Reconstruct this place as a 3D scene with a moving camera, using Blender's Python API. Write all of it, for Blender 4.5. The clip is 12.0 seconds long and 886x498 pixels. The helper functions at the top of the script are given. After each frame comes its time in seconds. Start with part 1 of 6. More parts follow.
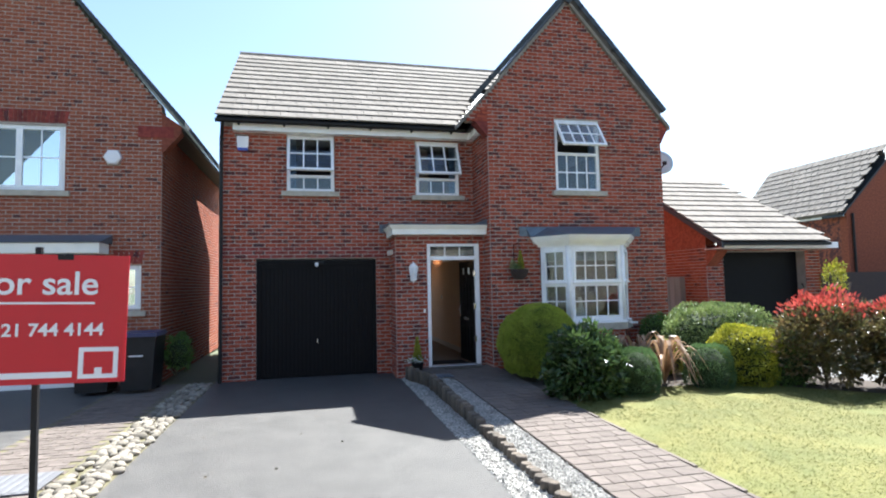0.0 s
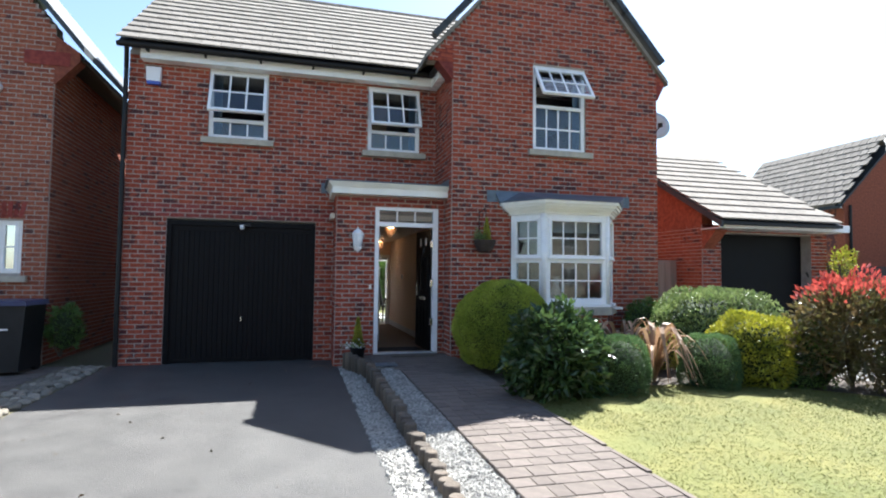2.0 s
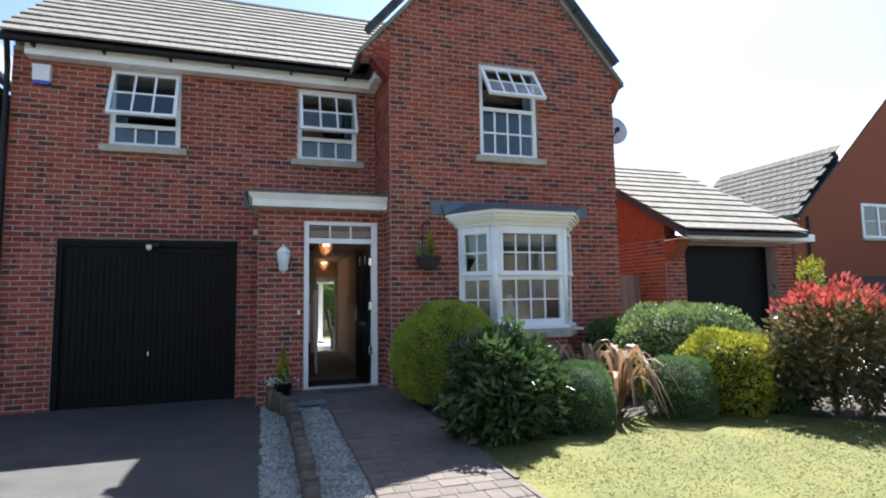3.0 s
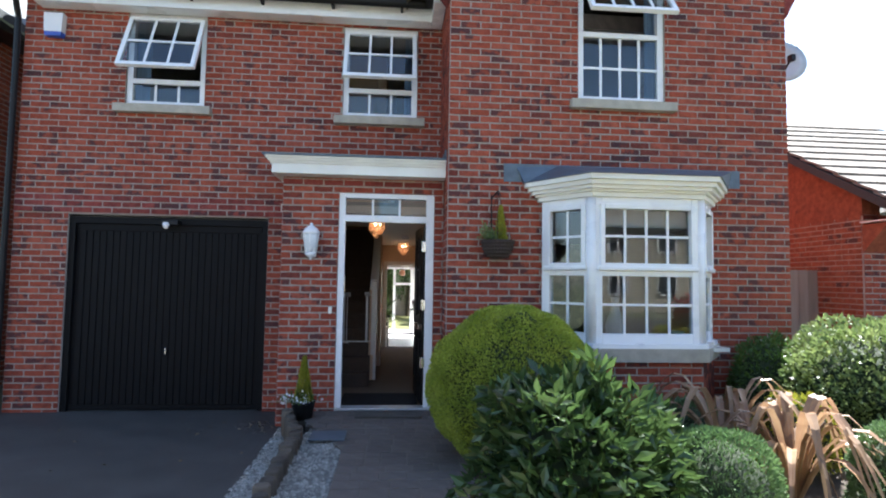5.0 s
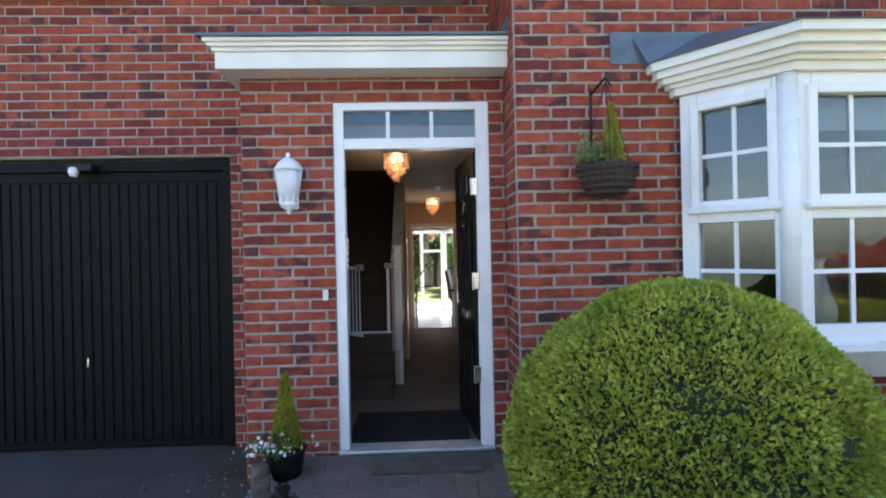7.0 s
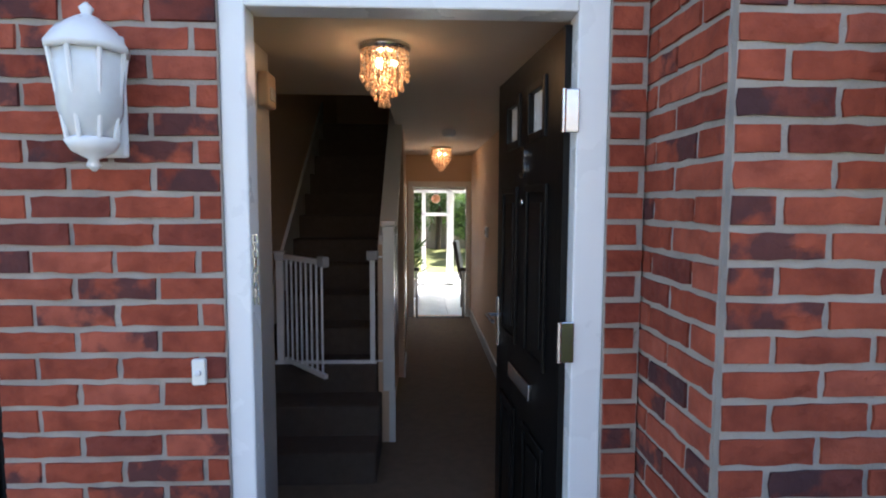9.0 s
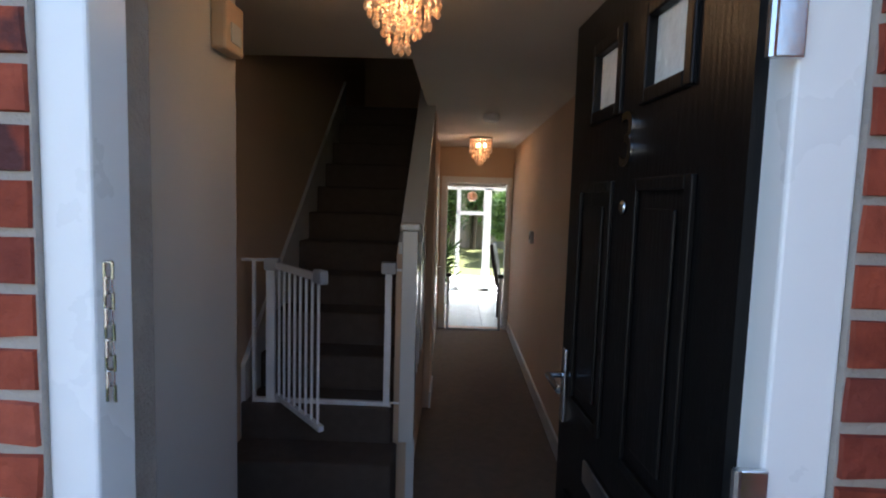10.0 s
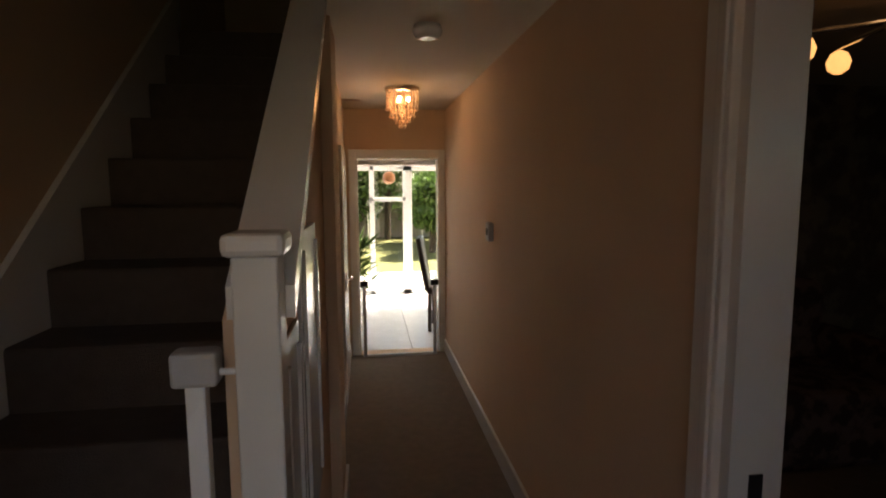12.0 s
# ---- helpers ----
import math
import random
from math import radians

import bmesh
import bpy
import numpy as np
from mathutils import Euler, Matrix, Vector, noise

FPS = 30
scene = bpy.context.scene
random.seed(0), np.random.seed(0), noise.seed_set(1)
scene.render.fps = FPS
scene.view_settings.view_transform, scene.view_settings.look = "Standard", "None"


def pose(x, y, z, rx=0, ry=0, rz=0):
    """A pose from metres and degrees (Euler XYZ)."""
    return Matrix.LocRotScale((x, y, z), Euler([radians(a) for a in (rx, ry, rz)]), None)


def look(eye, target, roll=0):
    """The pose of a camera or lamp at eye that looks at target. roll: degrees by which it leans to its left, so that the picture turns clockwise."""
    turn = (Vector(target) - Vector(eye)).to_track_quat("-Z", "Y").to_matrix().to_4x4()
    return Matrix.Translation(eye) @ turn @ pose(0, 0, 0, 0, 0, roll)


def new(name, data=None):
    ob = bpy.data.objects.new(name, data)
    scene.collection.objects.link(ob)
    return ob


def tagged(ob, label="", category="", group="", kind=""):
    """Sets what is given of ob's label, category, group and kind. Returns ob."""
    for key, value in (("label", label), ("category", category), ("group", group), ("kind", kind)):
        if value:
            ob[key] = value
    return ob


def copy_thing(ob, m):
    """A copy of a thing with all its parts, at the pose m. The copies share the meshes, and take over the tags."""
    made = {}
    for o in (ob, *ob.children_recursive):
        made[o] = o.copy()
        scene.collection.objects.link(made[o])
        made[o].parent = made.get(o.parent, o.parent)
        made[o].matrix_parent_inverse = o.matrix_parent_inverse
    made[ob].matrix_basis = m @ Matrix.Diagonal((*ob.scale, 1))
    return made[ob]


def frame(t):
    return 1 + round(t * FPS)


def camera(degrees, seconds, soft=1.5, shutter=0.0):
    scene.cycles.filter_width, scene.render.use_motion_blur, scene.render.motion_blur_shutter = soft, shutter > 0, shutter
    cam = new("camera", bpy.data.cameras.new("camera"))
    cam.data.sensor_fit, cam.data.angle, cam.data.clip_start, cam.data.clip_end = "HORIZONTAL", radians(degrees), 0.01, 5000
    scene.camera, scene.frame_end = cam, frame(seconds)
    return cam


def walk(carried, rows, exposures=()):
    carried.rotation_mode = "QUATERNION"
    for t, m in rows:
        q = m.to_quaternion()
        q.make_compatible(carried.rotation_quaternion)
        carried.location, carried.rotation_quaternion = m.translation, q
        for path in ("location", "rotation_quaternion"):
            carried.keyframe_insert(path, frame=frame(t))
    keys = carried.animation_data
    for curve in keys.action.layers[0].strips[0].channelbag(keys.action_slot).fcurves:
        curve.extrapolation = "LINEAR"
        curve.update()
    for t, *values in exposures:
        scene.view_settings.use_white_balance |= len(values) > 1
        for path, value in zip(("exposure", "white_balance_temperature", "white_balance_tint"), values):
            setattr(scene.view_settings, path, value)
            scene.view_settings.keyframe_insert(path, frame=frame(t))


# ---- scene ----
cam = camera(78.1, 12.0, soft=2.0)
PATH = [
    (0, (0.248, -0.928, 1.799), (0.704, 1.014, 1.931), -1.2),
    (0.5, (0.389, -0.556, 1.783), (0.884, 1.374, 1.953), 1.3),
    (1, (0.632, -0.192, 1.661), (1.347, 1.651, 1.966), -1.2),
    (1.5, (1.01, 0.132, 1.539), (1.625, 2.016, 1.807), 0.3),
    (2, (1.189, 0.701, 1.479), (1.701, 2.631, 1.58), 0.6),
    (2.5, (1.569, 1.062, 1.503), (2.197, 2.95, 1.703), -0.7),
    (2.7, (1.668, 1.255, 1.452), (2.3, 3.144, 1.636), -0.8),
    (4.3, (2.861, 2.669, 1.68), (3.207, 4.629, 1.871), -0.6),
    (4.5, (2.972, 2.885, 1.687), (3.216, 4.866, 1.812), 0.2),
    (5, (3.06, 3.453, 1.638), (3.229, 5.442, 1.757), 0.9),
    (5.5, (3.087, 3.99, 1.615), (3.31, 5.977, 1.687), -0.5),
    (6, (3.035, 4.626, 1.617), (3.126, 6.623, 1.656), 1.1),
    (6.5, (3.008, 5.201, 1.653), (3.119, 7.196, 1.725), -0.5),
    (7, (2.991, 5.873, 1.599), (3.073, 7.871, 1.599), -1.2),
    (7.5, (2.962, 6.435, 1.628), (2.999, 8.434, 1.586), 1.5),
    (7.7, (2.979, 6.808, 1.651), (3.01, 8.808, 1.654), -0.7),
    (9.3, (2.948, 8.338, 1.778), (3.035, 10.327, 1.593), 0.3),
    (9.5, (2.954, 8.506, 1.768), (3.015, 10.499, 1.613), 0.3),
    (10, (2.963, 8.947, 1.78), (2.921, 10.939, 1.6), 1.7),
    (10.5, (2.936, 9.386, 1.761), (3.047, 11.378, 1.616), 1.0),
    (11, (2.924, 9.78, 1.711), (2.962, 11.771, 1.522), 1.3),
    (11.5, (2.931, 10.245, 1.714), (2.956, 12.231, 1.472), 1.5),
    (12, (2.93, 10.692, 1.734), (3.206, 12.66, 1.507), -0.3),
]
walk(cam, [(t, look(eye, target, roll)) for t, eye, target, roll in PATH],
     exposures=[(0.0, 2.03, 6050, 8), (2.5, 1.95, 6050, 8), (4.5, 1.75, 6050, 9), (5.0, 2.4, 6050, 9), (5.5, 2.75, 6100, 9), (7.5, 2.82, 6100, 9), (9.5, 2.85, 6150, 10), (10.0, 2.85, 5900, 8), (10.5, 2.8, 7600, 12), (11.0, 3.0, 7600, 12), (11.5, 2.85, 7600, 12), (12.0, 2.75, 7600, 12)])

# ---- light ----
SUN = Vector((0.464, 0.50, 1.0)).normalized()
world = bpy.data.worlds.new("world")
scene.world = world
world.use_nodes = True
wn = world.node_tree
sky = wn.nodes.new("ShaderNodeTexSky")
sky.sky_type, sky.sun_disc = "NISHITA", False
sky.sun_elevation = math.asin(SUN.z)
sky.sun_rotation = math.atan2(SUN.x, SUN.y)
sky.air_density, sky.dust_density, sky.ozone_density = 1.0, 1.0, 1.0
wn.nodes["Background"].inputs["Strength"].default_value = 0.07
wn.links.new(sky.outputs[0], wn.nodes["Background"].inputs["Color"])
sun = new("sun", bpy.data.lights.new("sun", "SUN"))
sun.data.energy, sun.data.angle, sun.data.color = 5.0, radians(0.5), (1.0, 0.97, 0.92)
sun.matrix_world = look(SUN * 60, (0, 0, 0))


# ---- materials ----
def mat(name, base, rough=0.6, metal=0.0, vary=0.15, scale=8.0, bump=0.2, bump_scale=60.0, second=None, spread=0.5, spec=0.5, jitter=0.0,
        transmit=0.0, coat=0.0, stretch=(1, 1, 1), emit=None, power=0.0):
    m = bpy.data.materials.new(name)
    m.use_nodes = True
    nt = m.node_tree
    N, L = nt.nodes, nt.links
    b = N["Principled BSDF"]
    b.inputs["Roughness"].default_value, b.inputs["Metallic"].default_value = rough, metal
    b.inputs["Specular IOR Level"].default_value = spec
    b.inputs["Transmission Weight"].default_value, b.inputs["Coat Weight"].default_value = transmit, coat
    co = N.new("ShaderNodeTexCoord")
    mp = N.new("ShaderNodeMapping")
    mp.inputs["Scale"].default_value = stretch
    L.new(co.outputs["Object"], mp.inputs["Vector"])
    n1 = N.new("ShaderNodeTexNoise")
    n1.inputs["Scale"].default_value, n1.inputs["Detail"].default_value = scale, 6
    L.new(mp.outputs[0], n1.inputs["Vector"])
    ramp = N.new("ShaderNodeValToRGB")
    dark = tuple(c * (1 - vary) for c in base)
    light = second or tuple(min(1, c * (1 + vary)) for c in base)
    ramp.color_ramp.elements[0].color, ramp.color_ramp.elements[1].color = (*dark, 1), (*light, 1)
    ramp.color_ramp.elements[0].position, ramp.color_ramp.elements[1].position = 0.5 - spread / 2, 0.5 + spread / 2
    L.new(n1.outputs["Fac"], ramp.inputs[0])
    col = ramp.outputs[0]
    if jitter:
        oi, geo, add = N.new("ShaderNodeObjectInfo"), N.new("ShaderNodeNewGeometry"), N.new("ShaderNodeMath")
        L.new(oi.outputs["Random"], add.inputs[0])
        L.new(geo.outputs["Random Per Island"], add.inputs[1])
        fr = N.new("ShaderNodeMath")
        fr.operation = "FRACT"
        L.new(add.outputs[0], fr.inputs[0])
        mr = N.new("ShaderNodeMapRange")
        mr.inputs["To Min"].default_value, mr.inputs["To Max"].default_value = 1 - jitter, 1 + jitter
        L.new(fr.outputs[0], mr.inputs["Value"])
        hs = N.new("ShaderNodeHueSaturation")
        L.new(mr.outputs[0], hs.inputs["Value"])
        L.new(col, hs.inputs["Color"])
        col = hs.outputs[0]
    L.new(col, b.inputs["Base Color"])
    if bump:
        n2 = N.new("ShaderNodeTexNoise")
        n2.inputs["Scale"].default_value, n2.inputs["Detail"].default_value = bump_scale, 5
        L.new(mp.outputs[0], n2.inputs["Vector"])
        bp = N.new("ShaderNodeBump")
        bp.inputs["Strength"].default_value, bp.inputs["Distance"].default_value = bump, 0.01
        L.new(n2.outputs["Fac"], bp.inputs["Height"])
        L.new(bp.outputs[0], b.inputs["Normal"])
        rr = N.new("ShaderNodeMapRange")
        rr.inputs["To Min"].default_value, rr.inputs["To Max"].default_value = max(0, rough - 0.08), min(1, rough + 0.08)
        L.new(n1.outputs["Fac"], rr.inputs["Value"])
        L.new(rr.outputs[0], b.inputs["Roughness"])
    if emit:
        b.inputs["Emission Color"].default_value, b.inputs["Emission Strength"].default_value = (*emit, 1), power
    return m


def brick_material(name, reds, darks, share):
    """Clay brick: a red that changes from brick to brick, a share of burnt ones, sooty patches and a sandy face."""
    m = mat(name, (0.3, 0.1, 0.07), 0.88, bump=0.9, bump_scale=38, spec=0.25)
    N, L = m.node_tree.nodes, m.node_tree.links
    b = N["Principled BSDF"]
    oi, geo, add, fr = N.new("ShaderNodeObjectInfo"), N.new("ShaderNodeNewGeometry"), N.new("ShaderNodeMath"), N.new("ShaderNodeMath")
    fr.operation = "FRACT"
    L.new(oi.outputs["Random"], add.inputs[0])
    L.new(geo.outputs["Random Per Island"], add.inputs[1])
    L.new(add.outputs[0], fr.inputs[0])
    ramp = N.new("ShaderNodeValToRGB")
    e = ramp.color_ramp.elements
    e[0].color, e[1].color = (*darks[0], 1), (*reds[-1], 1)
    e[1].position = 1.0
    for pos, c in ((share * 0.7, darks[1]), (share, reds[0]), (0.5, reds[1]), (0.75, reds[2])):
        k = e.new(pos)
        k.color = (*c, 1)
    L.new(fr.outputs[0], ramp.inputs[0])
    co, n = N.new("ShaderNodeTexCoord"), N.new("ShaderNodeTexNoise")
    n.inputs["Scale"].default_value, n.inputs["Detail"].default_value = 14, 7
    L.new(geo.outputs["Position"], n.inputs["Vector"])
    r2 = N.new("ShaderNodeValToRGB")
    r2.color_ramp.elements[0].position, r2.color_ramp.elements[1].position = 0.3, 0.65
    r2.color_ramp.elements[0].color, r2.color_ramp.elements[1].color = (0.55, 0.5, 0.52, 1), (1.08, 1.05, 1.0, 1)
    L.new(n.outputs["Fac"], r2.inputs[0])
    mx = N.new("ShaderNodeMix")
    mx.data_type, mx.blend_type = "RGBA", "MULTIPLY"
    mx.inputs["Factor"].default_value = 0.8
    L.new(ramp.outputs[0], mx.inputs["A"])
    L.new(r2.outputs[0], mx.inputs["B"])
    again, cut, flag, soot = N.new("ShaderNodeMath"), N.new("ShaderNodeMath"), N.new("ShaderNodeMath"), N.new("ShaderNodeMath")
    again.operation, again.inputs[1].default_value = "MULTIPLY", 7.31
    L.new(fr.outputs[0], again.inputs[0])
    cut.operation = "FRACT"
    L.new(again.outputs[0], cut.inputs[0])
    flag.operation, flag.inputs[1].default_value = "LESS_THAN", share * 1.1
    L.new(cut.outputs[0], flag.inputs[0])
    n3 = N.new("ShaderNodeTexNoise")
    n3.inputs["Scale"].default_value, n3.inputs["Detail"].default_value = 9, 5
    L.new(geo.outputs["Position"], n3.inputs["Vector"])
    soot.operation, soot.inputs[1].default_value = "MULTIPLY_ADD", 0.26
    L.new(flag.outputs[0], soot.inputs[0])
    L.new(n3.outputs["Fac"], soot.inputs[2])
    r3 = N.new("ShaderNodeMapRange")
    r3.inputs["From Min"].default_value, r3.inputs["From Max"].default_value = 0.70, 0.80
    r3.inputs["To Max"].default_value = 0.8
    L.new(soot.outputs[0], r3.inputs["Value"])
    m3 = N.new("ShaderNodeMix")
    m3.data_type = "RGBA"
    m3.inputs["B"].default_value = (0.055, 0.030, 0.034, 1)
    L.new(r3.outputs[0], m3.inputs["Factor"])
    L.new(mx.outputs["Result"], m3.inputs["A"])
    L.new(m3.outputs["Result"], b.inputs["Base Color"])
    return m


BRICK = brick_material("red_brick", [(0.29, 0.064, 0.036), (0.34, 0.076, 0.042), (0.37, 0.088, 0.05), (0.40, 0.105, 0.065)], [(0.17, 0.045, 0.035), (0.24, 0.055, 0.036)], 0.18)
BRICK_BAND = brick_material("band_brick", [(0.22, 0.05, 0.04), (0.25, 0.055, 0.045), (0.28, 0.06, 0.05), (0.3, 0.07, 0.06)], [(0.15, 0.04, 0.04), (0.18, 0.045, 0.04)], 0.1)
BRICK_PLAIN = brick_material("orange_brick", [(0.29, 0.09, 0.05), (0.31, 0.10, 0.056), (0.33, 0.108, 0.062), (0.35, 0.12, 0.07)], [(0.22, 0.07, 0.045), (0.26, 0.08, 0.05)], 0.1)
MORTAR = mat("mortar", (0.37, 0.325, 0.285), 0.9, bump=0.5, bump_scale=120, vary=0.2)
WHITE = mat("white_upvc", (0.86, 0.86, 0.86), 0.28, bump=0.03, bump_scale=5, vary=0.03, scale=3)
CREAM = mat("cream_paint", (0.84, 0.82, 0.75), 0.4, bump=0.05, vary=0.06, scale=4)
STONE = mat("sill_stone", (0.42, 0.38, 0.31), 0.85, bump=0.3, vary=0.2)
LEAD = mat("lead_sheet", (0.12, 0.15, 0.18), 0.5, metal=0.3, bump=0.1, bump_scale=12, vary=0.25)
BLACK = mat("black_plastic", (0.010, 0.010, 0.011), 0.5, spec=0.3, bump=0.05, vary=0.3)
GARAGE = mat("black_painted_steel", (0.005, 0.005, 0.006), 0.55, spec=0.15, bump=0.08, bump_scale=30, vary=0.3)
DOORBLACK = mat("black_door_paint", (0.006, 0.0055, 0.0055), 0.38, spec=0.2, bump=0.15, bump_scale=120, stretch=(1, 1, 0.1), vary=0.2)
TILE = mat("concrete_roof_tile", (0.21, 0.19, 0.165), 0.95, spec=0.1, bump=0.4, bump_scale=50, vary=0.25, scale=5, jitter=0.10)
RIDGE = mat("dark_verge_tile", (0.03, 0.036, 0.04), 0.6, bump=0.3, vary=0.25, jitter=0.2)
ASPHALT = mat("asphalt", (0.070, 0.065, 0.059), 0.62, spec=0.5, bump=0.9, bump_scale=160, vary=0.3, scale=2.6)
PAVER = mat("block_paver", (0.140, 0.116, 0.100), 0.9, spec=0.2, bump=0.5, bump_scale=70, vary=0.2, scale=10, jitter=0.12)
JOINT = mat("paver_joint_sand", (0.15, 0.125, 0.10), 0.95, bump=0.6, vary=0.3)
GRAVEL = mat("white_gravel", (0.29, 0.275, 0.245), 0.9, bump=0.3, vary=0.2, jitter=0.45)
COBBLE = mat("pale_cobble", (0.22, 0.195, 0.155), 0.9, spec=0.2, bump=0.3, vary=0.3, scale=6, jitter=0.35)
LOG = mat("weathered_log", (0.095, 0.075, 0.056), 0.9, bump=0.8, bump_scale=50, stretch=(1, 1, 0.2), vary=0.4, jitter=0.3)
SOIL = mat("bark_soil", (0.05, 0.036, 0.025), 0.95, bump=1.0, bump_scale=40, vary=0.4)
LAWN = mat("lawn_turf", (0.110, 0.125, 0.018), 0.9, bump=0.8, bump_scale=90, scale=1.8, second=(0.172, 0.155, 0.040), vary=0.2)
CLEAR = mat("clear_glass", (0.95, 0.97, 0.97), 0.02, bump=0, transmit=1.0, vary=0.0)
GLASS = mat("window_glass", (0.62, 0.68, 0.70), 0.02, bump=0, transmit=1.0, vary=0.0)
GLASS.node_tree.nodes["Principled BSDF"].inputs["IOR"].default_value = 1.6
GOLD = mat("polished_chrome", (0.7, 0.7, 0.7), 0.2, metal=1.0, bump=0.02)
# Hall carpet again, darkened so the stairs' shade sits in the colour.
STAIR_CARPET = mat("shade_darkened_stair_carpet", (0.105, 0.078, 0.062), 0.98, bump=0.8, bump_scale=260, vary=0.15, scale=20)
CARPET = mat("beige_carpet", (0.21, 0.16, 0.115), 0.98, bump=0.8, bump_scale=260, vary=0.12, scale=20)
PLASTER = mat("peach_wall_paint", (0.63, 0.45, 0.31), 0.8, bump=0.06, bump_scale=160, vary=0.04, scale=3)
PLASTER_W = mat("white_wall_paint", (0.58, 0.54, 0.50), 0.8, bump=0.06, bump_scale=160, vary=0.04, scale=3)
CEIL = mat("ceiling_paint", (0.68, 0.60, 0.50), 0.85, bump=0.05, bump_scale=160, vary=0.03, scale=3)
GLOSS = mat("white_gloss_woodwork", (0.72, 0.70, 0.67), 0.22, bump=0.04, bump_scale=20, vary=0.04, scale=3)
FLOORTILE = mat("pale_floor_tile", (0.68, 0.68, 0.67), 0.25, bump=0.05, vary=0.05, scale=4)
FENCE = mat("weathered_fence", (0.30, 0.26, 0.21), 0.9, bump=0.6, stretch=(1, 1, 0.08), vary=0.3, jitter=0.15)
RED = mat("sign_red", (0.55, 0.012, 0.025), 0.35, bump=0.02, vary=0.03)
SIGNWHITE = mat("sign_white", (0.8, 0.78, 0.78), 0.4, bump=0, vary=0.02)
BARK = mat("bark", (0.09, 0.065, 0.045), 0.95, bump=1.0, vary=0.4)


def leaf_mat(name, a, b, rough=0.5, jit=0.3):
    m = mat(name, a, rough, bump=0, second=b, vary=0.2, scale=5, jitter=jit)
    N, L = m.node_tree.nodes, m.node_tree.links
    p = N["Principled BSDF"]
    src = p.inputs["Base Color"].links[0].from_socket
    tr, ms = N.new("ShaderNodeBsdfTranslucent"), N.new("ShaderNodeMixShader")
    L.new(src, tr.inputs["Color"])
    ms.inputs[0].default_value = 0.3
    L.new(p.outputs[0], ms.inputs[1])
    L.new(tr.outputs[0], ms.inputs[2])
    L.new(ms.outputs[0], N["Material Output"].inputs["Surface"])
    return m


# ---- mesh helpers ----
def link(name, bm, material, parent=None, label=""):
    me = bpy.data.meshes.new(name)
    bm.to_mesh(me)
    bm.free()
    me.materials.append(material)
    ob = new(name, me)
    ob.parent = parent
    if label:
        ob["label"] = label
    return ob


def part(name, bm, material, parent, label=""):
    return link(name, bm, material, parent, label)


def thing(name, label, category, at=(0, 0, 0), group="", kind=""):
    ob = new(name)
    ob.location = at
    ob.empty_display_size = 0.1
    return tagged(ob, label, category, group, kind)


def boxes(*specs, bevel=0.0):
    """One bmesh of boxes (x0, x1, y0, y1, z0, z1)."""
    bm = bmesh.new()
    for x0, x1, y0, y1, z0, z1 in specs:
        v = [bm.verts.new(p) for p in ((x0, y0, z0), (x1, y0, z0), (x1, y1, z0), (x0, y1, z0), (x0, y0, z1), (x1, y0, z1), (x1, y1, z1), (x0, y1, z1))]
        for f in ((3, 2, 1, 0), (4, 5, 6, 7), (0, 1, 5, 4), (1, 2, 6, 5), (2, 3, 7, 6), (3, 0, 4, 7)):
            bm.faces.new([v[i] for i in f])
    if bevel:
        bmesh.ops.bevel(bm, geom=bm.edges[:], offset=bevel, segments=2, affect="EDGES", profile=0.5)
    return bm


def prism(points, axis, a, b):
    """A polygon pulled along an axis from a to b."""
    bm = bmesh.new()
    put = {"x": lambda u, v, w: (w, u, v), "y": lambda u, v, w: (u, w, v), "z": lambda u, v, w: (u, v, w)}[axis]
    lo, hi = [bm.verts.new(put(u, v, a)) for u, v in points], [bm.verts.new(put(u, v, b)) for u, v in points]
    bm.faces.new(lo)
    bm.faces.new(hi[::-1])
    n = len(points)
    for i in range(n):
        bm.faces.new((lo[i], hi[i], hi[(i + 1) % n], lo[(i + 1) % n]))
    bmesh.ops.recalc_face_normals(bm, faces=bm.faces)
    return bm


def lathe(profile, seg=16, at=(0, 0, 0)):
    bm = bmesh.new()
    rings = []
    for r, z in profile:
        rings.append([bm.verts.new((at[0] + r * math.cos(2 * math.pi * i / seg), at[1] + r * math.sin(2 * math.pi * i / seg), at[2] + z)) for i in range(seg)])
    for a, b in zip(rings, rings[1:]):
        for i in range(seg):
            bm.faces.new((a[i], a[(i + 1) % seg], b[(i + 1) % seg], b[i]))
    bm.faces.new(rings[0][::-1])
    bm.faces.new(rings[-1])
    for f in bm.faces:
        f.smooth = len(f.verts) == 4
    return bm


def rod(a, b, r, seg=8):
    bm = bmesh.new()
    d = Vector(b) - Vector(a)
    m = Matrix.Translation((Vector(a) + Vector(b)) / 2) @ d.to_track_quat("Z", "Y").to_matrix().to_4x4()
    bmesh.ops.create_cone(bm, cap_ends=True, segments=seg, radius1=r, radius2=r, depth=d.length, matrix=m)
    return bm


def merge(*bms):
    out = bmesh.new()
    for b in bms:
        me = bpy.data.meshes.new("tmp")
        b.to_mesh(me)
        b.free()
        out.from_mesh(me)
        bpy.data.meshes.remove(me)
    return out


def raw(name, verts, faces, material, parent=None, kind=""):
    me = bpy.data.meshes.new(name)
    me.from_pydata(verts, [], faces)
    me.update()
    me.materials.append(material)
    ob = new(name, me)
    ob.parent = parent
    return tagged(ob, kind=kind) if kind else ob


def cut_spans(a, b, holes):
    """The stretch a..b less the holes."""
    spans = [(a, b)]
    for h0, h1 in holes:
        spans = [s for lo, hi in spans for s in ((lo, min(hi, h0)), (max(lo, h1), hi)) if s[1] - s[0] > 1e-4]
    return spans


